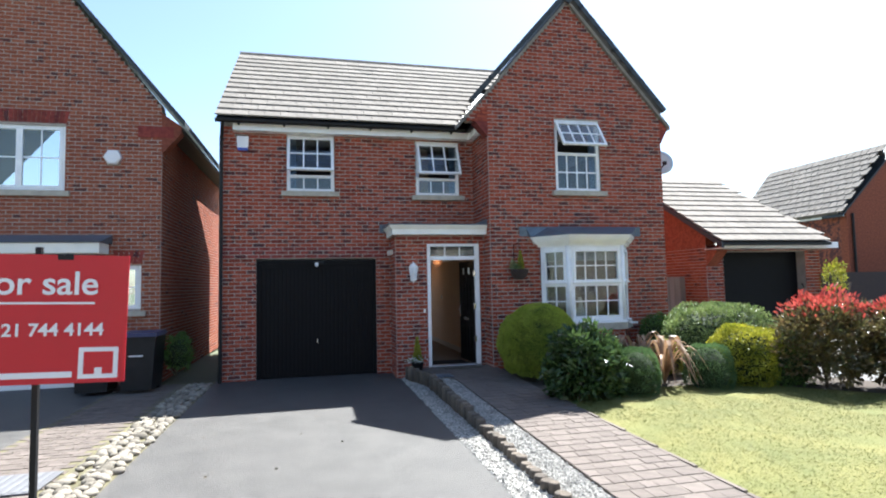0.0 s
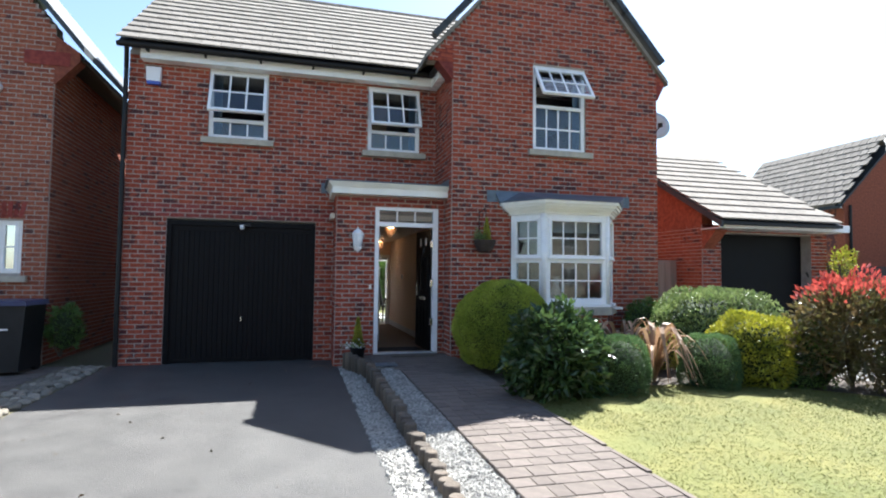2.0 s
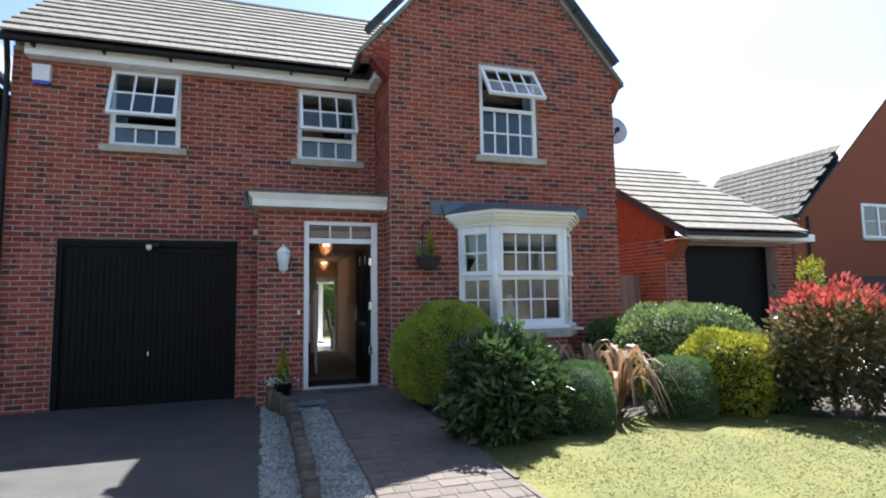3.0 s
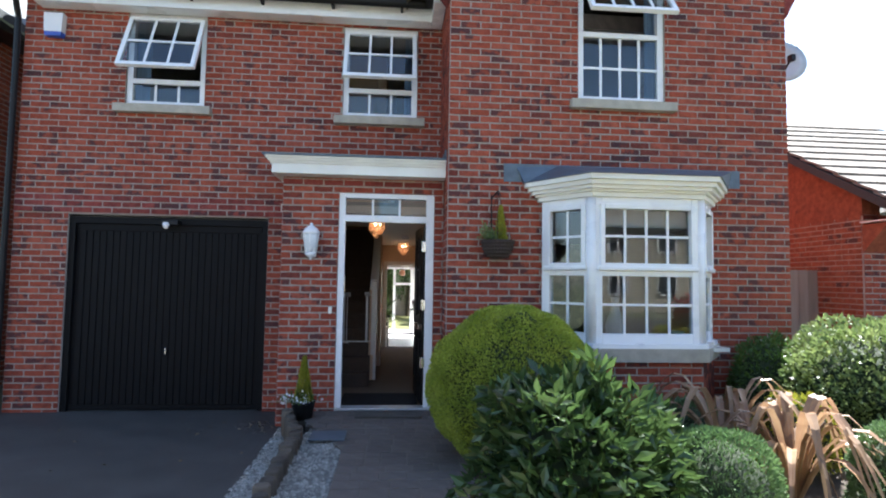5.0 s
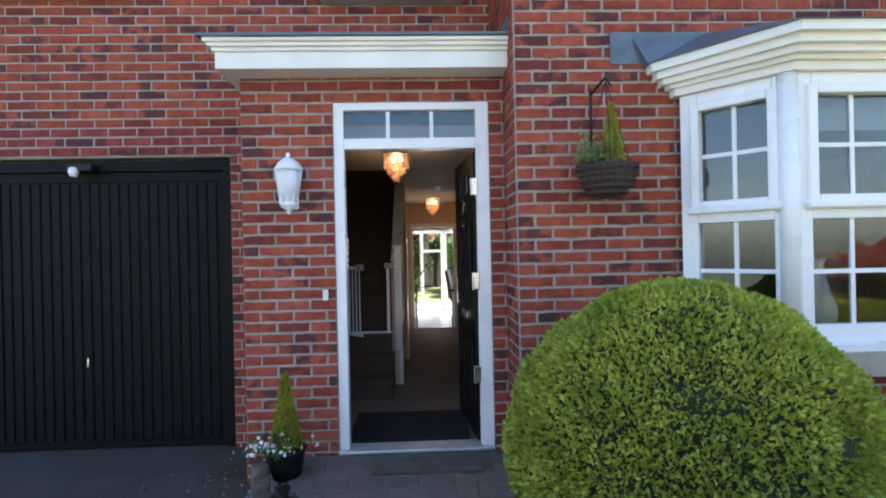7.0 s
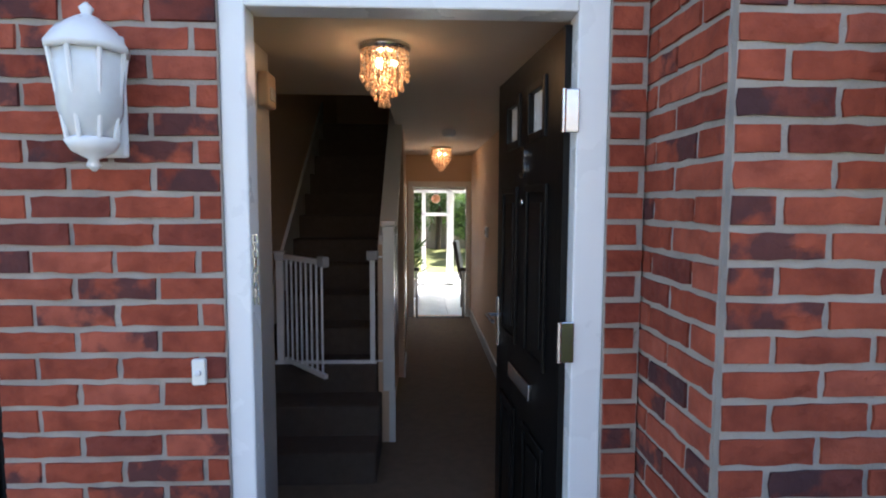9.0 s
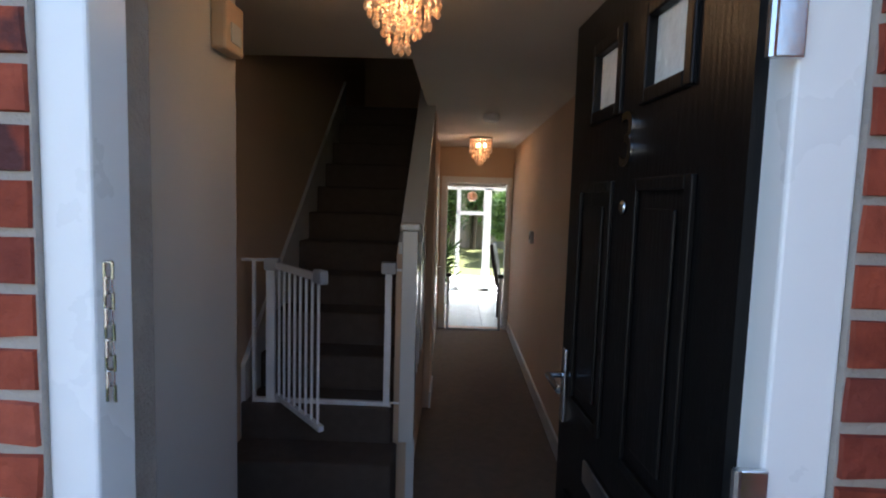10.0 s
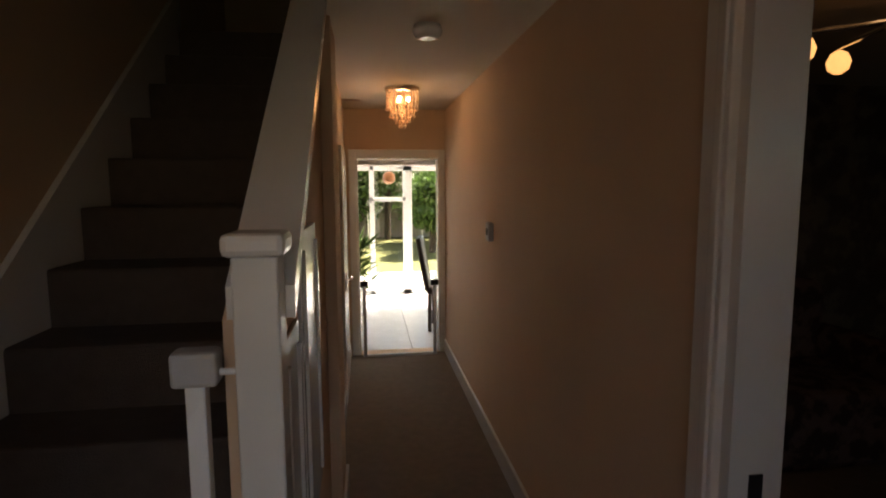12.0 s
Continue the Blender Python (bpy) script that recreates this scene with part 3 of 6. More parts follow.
lv, hv = [bm.verts.new((x, y, 2.71)) for x, y in lo], [bm.verts.new((x, y, 2.92)) for x, y in hi]
for i in range(6):
    bm.faces.new((lv[i], lv[(i + 1) % 6], hv[(i + 1) % 6], hv[i]))
bm.faces.new(lv[::-1])
part("lead_roof", bm, LEAD, bay, "grey lead roof over the bay")
part("flashing", boxes((4.20, 6.89, GABLE - 0.014, GABLE - 0.004, 2.73, 2.93)), LEAD, bay)
brick_wall("wall_bay_front", "y", BY - 0.006, 1, BX0, BX1, 0.0, 0.87, depth=0.05, material=BRICK, label="brick base under the bay window")
brick_bay = tagged(link("wall_bay_base", prism(bay_outline(0.0), "z", 0, BZ0 - 0.17), BRICK), "brick base under the bay window", "wall", kind="structure")
tagged(link("roller_blind", boxes((5.08, 6.06, 8.86, 8.87, 2.22, 2.50)), ROLLER), "pale roller blind drawn partly down", "blind")
VASE = mat("ceramic_vase", (0.65, 0.62, 0.58), 0.3, bump=0.02)
tagged(link("vase", lathe([(0.05, 0), (0.09, 0.1), (0.10, 0.2), (0.05, 0.36), (0.035, 0.46), (0.05, 0.5)], 16, (5.36, 9.05, 1.0)), VASE), "tall pale ceramic vase on the bay window ledge", "vase")
tagged(link("plant_pot", lathe([(0.06, 0), (0.08, 0.14), (0.085, 0.16)], 14, (6.0, 9.0, 1.0)), mat("blue_glaze", (0.2, 0.4, 0.5), 0.3)), "small blue pot on the bay window ledge", "pot")
tagged(link("window_ledge", boxes((4.7, 6.5, 8.85, 9.24, 0.96, 1.0)), GLOSS), "white ledge inside the bay window", "ledge", kind="structure")

# ---- porch canopy and front door ----
can = thing("porch_canopy", "white box porch canopy with a lead top", "canopy", (0, 0, 0), kind="structure")
for d, z0, z1 in ((0.0, 2.79, 2.90), (0.018, 2.90, 2.925), (0.04, 2.925, 2.95), (0.06, 2.95, 2.975)):
    part("fascia", boxes((1.69 - d, 3.59, 9.45 - d, 10.33, z0, z1), bevel=0.004), CREAM, can)
part("lead_top", prism([(9.37, 2.977), (9.37, 2.995), (10.33, 3.05), (10.33, 2.977)], "x", 1.60, 3.595), LEAD, can)
part("upstand", boxes((1.55, 3.59, 10.325, 10.345, 2.9, 3.08)), LEAD, can)
part("flashing_step", boxes((3.575, 3.595, 9.4, 10.3, 2.98, 3.10)), LEAD, can)
dframe = thing("door_frame", "white front door frame with a three-pane fanlight", "door frame", (0, 0, 0), kind="structure")
D0, D1, DZ0, DZ1 = 2.405, 3.48, 0.225, 2.625
part("jamb", boxes((D0, D0 + 0.07, PORCH + 0.01, PORCH + 0.10, DZ0, DZ1), bevel=0.005), WHITE, dframe)
part("jamb", boxes((D1 - 0.09, D1, PORCH + 0.01, PORCH + 0.10, DZ0, DZ1), bevel=0.005), WHITE, dframe)
part("head", boxes((D0 + 0.07, D1 - 0.09, PORCH + 0.01, PORCH + 0.10, DZ1 - 0.055, DZ1), bevel=0.005), WHITE, dframe)
part("transom", boxes((D0 + 0.07, D1 - 0.09, PORCH + 0.005, PORCH + 0.10, 2.30, 2.375), bevel=0.005), WHITE, dframe)
part("threshold", boxes((D0, D1, PORCH - 0.03, PORCH + 0.14, 0.20, 0.225), bevel=0.006), mat("threshold_metal", (0.6, 0.6, 0.6), 0.4, metal=0.6), dframe)
glazing(dframe, D0 + 0.07, D1 - 0.09, 2.375, DZ1 - 0.055, PORCH + 0.05, 3, 1, 0.025)
for z in (0.72, 1.37, 2.03):
    hinge = part("hinge", boxes((D1 - 0.125, D1 - 0.085, PORCH + 0.0, PORCH + 0.012, z - 0.06, z + 0.06), bevel=0.003), GOLD, dframe, "bright metal hinge")
    part("knuckle", rod((D1 - 0.128, PORCH + 0.002, z - 0.06), (D1 - 0.128, PORCH + 0.002, z + 0.06), 0.007), GOLD, hinge)

door = thing("front_door", "black panelled front door standing open into the hall", "door", (3.362, PORCH + 0.07, 0.235))
DW, DH = 0.86, 2.05
leafb = [(0, 0.05, 0.0, DW, 0, DH)]
part("slab", boxes((0.008, 0.045, 0, DW, 0, 1.75), (0.008, 0.045, 0, DW, 1.95, DH), (0.008, 0.045, 0, 0.16, 1.75, 1.95), (0.008, 0.045, 0.38, 0.48, 1.75, 1.95), (0.008, 0.045, 0.70, DW, 1.75, 1.95)), DOORBLACK, door)
for y0 in (0.16, 0.48):
    pn = part("door_light", boxes((-0.002, 0.052, y0, y0 + 0.03, 1.75, 1.95), (-0.002, 0.052, y0 + 0.19, y0 + 0.22, 1.75, 1.95), (-0.002, 0.052, y0 + 0.03, y0 + 0.19, 1.75, 1.78), (-0.002, 0.052, y0 + 0.03, y0 + 0.19, 1.92, 1.95), bevel=0.004), DOORBLACK, door)
    gp = part("pane", boxes((0.02, 0.03, y0 + 0.03, y0 + 0.19, 1.78, 1.92)), mat("frosted_glass", (0.75, 0.8, 0.82), 0.25, bump=0.3, bump_scale=40), pn)
for y0, z0, z1 in ((0.13, 0.2, 0.72), (0.50, 0.2, 0.72), (0.13, 0.98, 1.60), (0.50, 0.98, 1.60)):
    part("panel_moulding", boxes((-0.004, 0.008, y0, y0 + 0.025, z0, z1), (-0.004, 0.008, y0 + 0.225, y0 + 0.25, z0, z1), (-0.004, 0.008, y0 + 0.025, y0 + 0.225, z0, z0 + 0.025), (-0.004, 0.008, y0 + 0.025, y0 + 0.225, z1 - 0.025, z1), bevel=0.003), DOORBLACK, door)
    part("panel", boxes((-0.001, 0.008, y0 + 0.06, y0 + 0.19, z0 + 0.06, z1 - 0.06), bevel=0.004), DOORBLACK, door)
hp = part("handle_plate", boxes((-0.006, 0.008, DW - 0.075, DW - 0.04, 0.90, 1.12), bevel=0.004), GOLD, door, "chrome lever handle on a long plate")
part("lever", merge(rod((-0.006, DW - 0.057, 1.04), (-0.05, DW - 0.057, 1.04), 0.009), rod((-0.05, DW - 0.057, 1.04), (-0.05, DW - 0.18, 1.035), 0.009)), GOLD, hp)
part("letter_plate", boxes((-0.008, 0.008, 0.28, 0.58, 0.83, 0.89), bevel=0.004), GOLD, door, "chrome letter plate")
part("spyhole", lathe([(0.0, 0), (0.016, 0.001), (0.016, 0.008), (0.008, 0.012)], 12), GOLD, door).matrix_basis = pose(0.006, 0.43, 1.54, 0, -90, 0)
fc = bpy.data.curves.new("number", "FONT")
fc.body, fc.size, fc.extrude, fc.align_x = "3", 0.17, 0.004, "CENTER"
fc.materials.append(GOLD)
num = new("house_number", fc)
num.parent = door
num.matrix_basis = pose(0.003, 0.43, 1.63, 90, 0, -90)
door.matrix_basis = pose(3.362, PORCH + 0.07, 0.235, 0, 0, 4.5)

# ---- garage door ----
gd = thing("garage_door", "black ribbed steel up-and-over garage door", "garage door", (0, 0, 0))
part("door_frame", boxes((GAR[0], GAR[0] + 0.07, 10.38, 10.46, 0.03, 2.36), (GAR[1] - 0.07, GAR[1], 10.38, 10.46, 0.03, 2.36), (GAR[0] + 0.07, GAR[1] - 0.07, 10.38, 10.46, 2.28, 2.36)), GARAGE, gd)
part("door_panel", boxes((GAR[0] + 0.07, GAR[1] - 0.07, 10.425, 10.45, 0.04, 2.28)), GARAGE, gd)
x = GAR[0] + 0.12
while x < GAR[1] - 0.17:
    part("rib", boxes((x, x + 0.062, 10.412, 10.427, 0.10, 2.19), bevel=0.005), GARAGE, gd)
    x += 0.078
part("rail", boxes((GAR[0] + 0.08, GAR[1] - 0.08, 10.41, 10.427, 0.05, 0.095)), GARAGE, gd)
part("rail", boxes((GAR[0] + 0.08, GAR[1] - 0.08, 10.41, 10.427, 2.20, 2.27)), GARAGE, gd)
hk = part("lock_handle", boxes((0.282, 0.300, 10.39, 10.42, 0.70, 0.78), bevel=0.005), GOLD, gd, "chrome lock handle")
# Added dark sheet in place of the unlit, unseen garage interior.
tagged(link("garage_dark_backing", boxes((-1.2, 1.75, 10.5, 10.55, 0, 2.5)), ROOMDARK), "added dark backing sheet behind the garage door", "wall", kind="structure")
lamp = thing("security_light", "small black and white security light", "light", (0.28, 10.33, 2.30))
part("base", boxes((-0.06, 0.14, -0.06, 0.06, -0.03, 0.03), bevel=0.01), BLACK, lamp)
part("sensor", lathe([(0.01, -0.08), (0.03, -0.07), (0.04, -0.03), (0.03, 0)], 12, (0, -0.05, 0)), SIGNWHITE, lamp)

# ---- things on the facade ----
lan = thing("wall_lantern", "white half-round outdoor wall lantern", "lantern", (2.115, PORCH, 2.05))
LGLASS = mat("opal_glass", (0.75, 0.78, 0.8), 0.15, bump=0.05)
part("back_plate", boxes((-0.05, 0.05, -0.02, 0, -0.16, 0.16), bevel=0.008), WHITE, lan)
part("glass", lathe([(0.05, -0.12), (0.075, -0.05), (0.082, 0.06), (0.08, 0.10)], 8, (0, -0.085, 0)), LGLASS, lan)
part("cap", lathe([(0.095, 0.095), (0.097, 0.11), (0.07, 0.15), (0.03, 0.18), (0.012, 0.19), (0.018, 0.205), (0.004, 0.22)], 8, (0, -0.085, 0)), WHITE, lan)
part("base", lathe([(0.004, -0.20), (0.018, -0.185), (0.012, -0.17), (0.05, -0.15), (0.065, -0.125), (0.055, -0.115)], 8, (0, -0.085, 0)), WHITE, lan)
for i in range(8):
    a = i * math.pi / 4
    part("glazing_rib", rod((0.056 * math.cos(a), -0.085 + 0.056 * math.sin(a), -0.12), (0.088 * math.cos(a), -0.085 + 0.088 * math.sin(a), 0.10), 0.006, 6), WHITE, lan)
bell = thing("doorbell", "small white doorbell push on the brickwork", "doorbell", (2.335, PORCH - 0.008, 1.30))
part("body", boxes((-0.019, 0.019, -0.02, 0, -0.037, 0.037), bevel=0.005), CREAM, bell)
part("button", lathe([(0.009, 0), (0.009, 0.004), (0.006, 0.006)], 12), SIGNWHITE, bell).matrix_basis = pose(0, -0.02, 0, 90, 0, 0)
al = thing("alarm_box", "white burglar alarm box with a blue base", "alarm box", (-1.13, FRONT - 0.008, 4.68))
part("cover", prism([(-0.10, -0.10), (0.10, -0.10), (0.11, 0.13), (-0.11, 0.13)], "y", -0.09, 0), SIGNWHITE, al)
part("base", prism([(-0.09, -0.15), (0.09, -0.15), (0.10, -0.10), (-0.10, -0.10)], "y", -0.085, 0), mat("blue_plastic", (0.05, 0.10, 0.45), 0.4), al)
dish = thing("satellite_dish", "grey satellite dish on the gable side", "satellite dish", (7.48, 9.9, 4.35))
part("reflector", lathe([(0.0, 0.0), (0.1, 0.01), (0.2, 0.035), (0.28, 0.07), (0.285, 0.075), (0.2, 0.05), (0.1, 0.02), (0.001, 0.012)], 24), mat("dish_grey", (0.5, 0.53, 0.56), 0.5), dish).matrix_basis = pose(0.34, -0.1, 0.08, 78, 0, -12)
part("arm", merge(rod((0, 0, -0.1), (0.3, -0.06, 0), 0.015), rod((0.3, -0.1, -0.15), (0.22, -0.45, 0.0), 0.012)), BLACK, dish)
part("receiver", boxes((0.19, 0.25, -0.5, -0.42, -0.03, 0.05), bevel=0.01), BLACK, dish)


# ---- neighbouring houses ----
def casement(parent, x0, x1, z0, z1, y, lights, cols, rows):
    w = part("window", boxes(*frame_bars(x0, x1, z0, z1, 0.06, y, y + 0.08), bevel=0.004), WHITE, parent)
    cw = (x1 - x0 - 0.12) / lights
    for i in range(lights):
        a = x0 + 0.06 + i * cw
        part("sash", boxes(*frame_bars(a, a + cw, z0 + 0.06, z1 - 0.06, 0.055, y - 0.01, y + 0.05), bevel=0.004), WHITE, w)
        glazing_sub(w, a + 0.055, a + cw - 0.055, z0 + 0.115, z1 - 0.115, y + 0.02, cols, rows)
    part("sill", boxes((x0 - 0.1, x1 + 0.1, y - 0.12, y + 0.05, z0 - 0.10, z0), bevel=0.006), STONE, w)
    return w


def glazing_sub(parent, x0, x1, z0, z1, y, cols, rows, bar=0.022):
    p = part("pane", boxes((x0, x1, y, y + 0.006, z0, z1)), GLASS, parent)
    p.visible_shadow = False
    bars = [(x0 + (x1 - x0) * c / cols - bar / 2, x0 + (x1 - x0) * c / cols + bar / 2, y - 0.01, y + 0.012, z0, z1) for c in range(1, cols)]
    bars += [(x0, x1, y - 0.012, y + 0.013, z0 + (z1 - z0) * r / rows - bar / 2, z0 + (z1 - z0) * r / rows + bar / 2) for r in range(1, rows)]
    for b in bars:
        part("glazing_bar", boxes(b), WHITE, parent)


H1Y = 10.8
H1A, H1B = (-6.0, -4.42, 3.74, 5.05), (-3.42, -3.06, 1.42, 2.34)


def h1_limits(z):
    return (-9.2, -2.72) if z < 5.2 else (-5.95 - min(3.25, (9.5 - z) * 0.80), -5.95 + min(3.23, (9.5 - z) * 0.80))


brick_wall("wall_neighbour_front", "y", H1Y, 1, -9.2, -2.72, 0, 9.4, [H1A, H1B, (-5.9, -4.1, 0.0, 2.5)], h1_limits, material=BRICK_PLAIN, label="orange-red brick gable wall of the neighbouring house")
brick_wall("wall_neighbour_side", "x", -2.715, 1, H1Y + 0.02, 19, 0, 5.05, depth=0.3, material=BRICK_PLAIN, label="shaded brick side wall of the neighbouring house")
h1 = thing("neighbour_house", "neighbouring brick house with a steep tiled roof", "house", (0, 0, 0))
for s in (-1, 1):
    part("roof", prism([(-5.95, 9.66), (-5.95 + s * 3.68, 9.66 - 3.68 * 1.216), (-5.95 + s * 3.68, 9.54 - 3.68 * 1.216), (-5.95, 9.54)], "y", H1Y - 0.12, 19), RIDGE, h1)
part("gutter", boxes((-2.42, -2.32, H1Y + 0.02, 19, 4.98, 5.07), bevel=0.02), BLACK, h1)
part("soffit", boxes((-2.72, -2.43, H1Y + 0.2, 19, 5.0, 5.04)), BLACK, h1)
part("corbel", prism([(-2.72, 4.55), (-2.70, 4.55), (-2.36, 4.95), (-2.36, 5.1), (-2.72, 5.35)], "y", H1Y - 0.01, H1Y + 0.22), BRICK_PLAIN, h1)
part("corbel_bricks", boxes((-3.15, -2.5, H1Y - 0.02, H1Y + 0.1, 4.85, 5.08)), BRICK_BAND, h1)
casement(h1, *H1A, H1Y + 0.04, 2, 2, 2)
casement(h1, *H1B, H1Y + 0.04, 1, 1, 2)
for x0, x1, z in ((-6.05, -4.35, 5.06), (-3.50, -2.98, 2.35)):
    n = int((x1 - x0) / 0.075)
    for i in range(n):
        lean = (i / (n - 1) - 0.5) * 0.5
        a = x0 + i * 0.075
        part("arch_brick", prism([(a, z), (a + 0.065, z), (a + 0.065 + lean * 0.22, z + 0.25), (a + lean * 0.22, z + 0.25)], "y", H1Y - 0.012, H1Y + 0.02), BRICK_BAND, h1)
part("porch_canopy", boxes((-6.4, -3.62, H1Y - 0.55, H1Y - 0.02, 2.52, 2.72), bevel=0.02), CREAM, h1, "cream porch canopy")
part("porch_roof", prism([(H1Y - 0.6, 2.725), (H1Y - 0.02, 2.9), (H1Y - 0.02, 2.725)], "x", -6.45, -3.57), LEAD, h1)
part("porch_door", boxes((-5.9, -4.1, H1Y + 0.05, H1Y + 0.1, 0, 2.5)), WHITE, h1)
hx = part("alarm_box", lathe([(0.17, 0), (0.16, 0.07), (0.12, 0.09)], 6), SIGNWHITE, h1, "white hexagonal alarm box")
hx.matrix_basis = pose(-3.58, H1Y - 0.01, 4.42, 90, 0, 0)
part("lantern", lathe([(0.03, -0.18), (0.08, -0.06), (0.09, 0.1), (0.05, 0.16), (0.01, 0.2)], 8, (-3.62, H1Y - 0.1, 2.0)), WHITE, h1, "white wall lantern")

bin_ = thing("wheelie_bin", "black wheeled bin with a dark blue lid", "bin", (-2.78, 9.95, 0.03))
part("body", prism([(-0.24, 0.06), (0.24, 0.06), (0.30, 0.98), (-0.30, 0.98)], "y", -0.33, 0.33), BLACK, bin_)
part("lid", prism([(-0.33, 0.98), (0.33, 0.98), (0.31, 1.05), (-0.31, 1.05)], "y", -0.38, 0.36), mat("dark_blue_plastic", (0.02, 0.03, 0.10), 0.4), bin_, "dark blue lid")
for x in (-0.2, 0.2):
    part("wheel", rod((x - 0.03, 0.3, 0.1), (x + 0.03, 0.3, 0.1), 0.1, 16), BLACK, bin_)
part("bar_label", boxes((-0.12, 0.1, -0.345, -0.335, 0.64, 0.66)), SIGNWHITE, bin_)

other_bin = copy_thing(bin_, pose(-3.52, 10.0, 0.03, 0, 0, 4))

# detached garage
g2 = thing("detached_garage", "detached brick garage with a tiled roof and black door", "garage", (0, 0, 0))
G2Y = 10.2
brick_wall("wall_garage_front", "y", G2Y, 1, 9.25, 12.5, 0, 2.62, [(9.70, 12.06, 0, 2.45)], material=BRICK, label="brick front of the detached garage")
# Side, gable and corbel take orange brick to paint in warm light; front stays red.
brick_wall("wall_garage_side", "x", 9.245, -1, G2Y + 0.02, 16.5, 0, 2.62, material=BRICK_PLAIN, depth=0.25, label="brick side of the detached garage, sunlit orange put into its colour")
part("gable", prism([(G2Y, 2.60), (16.4, 2.60), (16.4, 2.90), (13.3, 4.69), (G2Y, 2.95)], "x", 9.24, 9.5), BRICK_PLAIN, g2)
part("verge", prism([(9.46, 2.50), (13.3, 4.68), (13.3, 4.80), (9.46, 2.62)], "x", 9.06, 9.118), RIDGE, g2, "dark verge trim")
part("corbel", prism([(G2Y + 0.01, 2.10), (9.80, 2.48), (G2Y + 0.01, 2.48)], "x", 9.24, 9.52), BRICK_PLAIN, g2)
part("door", boxes((9.70, 12.06, G2Y + 0.25, G2Y + 0.3, 0, 2.45)), GARAGE, g2, "black up-and-over door")
part("fascia", boxes((9.2, 12.5, 9.66, 9.70, 2.50, 2.64), bevel=0.005), WHITE, g2)
part("soffit", boxes((9.2, 12.5, 9.70, 10.2, 2.50, 2.52)), WHITE, g2)
part("gutter", boxes((9.1, 12.15, 9.52, 9.64, 2.56, 2.66), bevel=0.03), BLACK, g2)
part("roof", prism([(9.5, 2.62), (13.3, 4.78), (17, 2.62), (17, 2.56), (13.3, 4.68), (9.5, 2.56)], "x", 9.12, 12.12), BLACK, g2)
G2_TILES = roof_tiles(g2, (9.08, 9.5, 2.64), (1, 0, 0), (0, 3.8, 2.16), 12, 10, lambda p: p.x > 12.2, 0.30, 0.36)
gate = thing("side_gate", "weathered grey vertical board gate", "gate", (7.6, 11.0, 0.03))
for i in range(11):
    part("board", boxes((0.15 * i, 0.15 * i + 0.143, 0, 0.02, 0, 1.86)), FENCE, gate)
for z in (0.3, 1.5):
    part("rail", boxes((0, 1.64, 0.02, 0.06, z, z + 0.09)), FENCE, gate)

# the far house
H3Y = 17.0
h3 = thing("far_house", "brick house with a broad gable beyond the garages", "house", (0, 0, 0))
part("gable_wall", prism([(21.5, 0), (34.2, 0), (34.2, 4.45), (27.85, 10.5), (21.5, 4.45)], "y", H3Y, H3Y + 0.3), BRICK_PLAIN, h3)
part("side_wall", boxes((21.5, 21.8, H3Y + 0.3, 23, 0, 4.5)), BRICK_PLAIN, h3)
part("back_wall", boxes((21.5, 34, 22.8, 23, 0, 4.5)), BRICK_PLAIN, h3)
for s in (-1, 1):
    part("roof", prism([(27.85, 10.65), (27.85 + s * 6.6, 10.65 - 6.6 * 0.955), (27.85 + s * 6.6, 10.56 - 6.6 * 0.955), (27.85, 10.56)], "y", H3Y - 0.05, 17.9), RIDGE, h3)
part("downpipe", rod((21.75, H3Y - 0.06, 0), (21.75, H3Y - 0.06, 4.4), 0.05), BLACK, h3)
part("fascia", boxes((21.36, 21.4, 17.0, 23.0, 4.28, 4.46)), WHITE, h3)
part("wing_roof", prism([(21.3, 4.44), (23.8, 7.28), (26.3, 4.44), (26.3, 4.36), (23.8, 7.18), (21.3, 4.36)], "y", 17.2, 23.0), TILE, h3)
casement(h3, 24.76, 26.64, 3.6, 5.03, H3Y - 0.03, 2, 1, 2)
H3_TILES = roof_tiles(h3, (21.26, 23.0, 4.46), (0, -1, 0), (2.5, 0, 2.84), 11, 17, None, 0.34, 0.345)
lowwall = thing("boundary_wall", "dark boundary fence beside the far house", "fence", (0, 0, 0))
part("wall", boxes((15.5, 34, 14.0, 14.12, 0, 1.95)), mat("dark_fence", (0.05, 0.035, 0.03), 0.9), lowwall)

# houses over the road, seen in the window glass
RENDER = mat("cream_render", (0.33, 0.29, 0.22), 0.9, vary=0.1)


def opposite_house(x):
    h = thing("opposite_house", "cream rendered house across the road", "house", (x, -17, 0), group="houses across the road")
    part("wall", boxes((-4.5, 4.5, -7, 0, 0, 5.2)), RENDER, h)
    part("roof", prism([(-7.4, 5.1), (0.4, 5.1), (-3.5, 8.2)], "x", -4.8, 4.8), mat("brown_tiles", (0.12, 0.09, 0.07), 0.85), h)
    for wx in (-3, 0, 3):
        for z in (1.0, 3.5):
            w = part("window", boxes(*[(-0.6 + wx, -0.52 + wx, 0, 0.06, z, z + 1.2), (0.52 + wx, 0.6 + wx, 0, 0.06, z, z + 1.2), (-0.6 + wx, 0.6 + wx, 0, 0.06, z + 1.12, z + 1.2), (-0.6 + wx, 0.6 + wx, 0, 0.06, z, z + 0.08), (wx - 0.04, wx + 0.04, 0, 0.06, z, z + 1.2)]), WHITE, h)
            part("pane", boxes((-0.55 + wx, 0.55 + wx, 0.005, 0.02, z, z + 1.15)), mat("dark_pane", (0.02, 0.025, 0.03), 0.05, bump=0), w)


for x in (-14, -3, 8, 19):
    opposite_house(x)

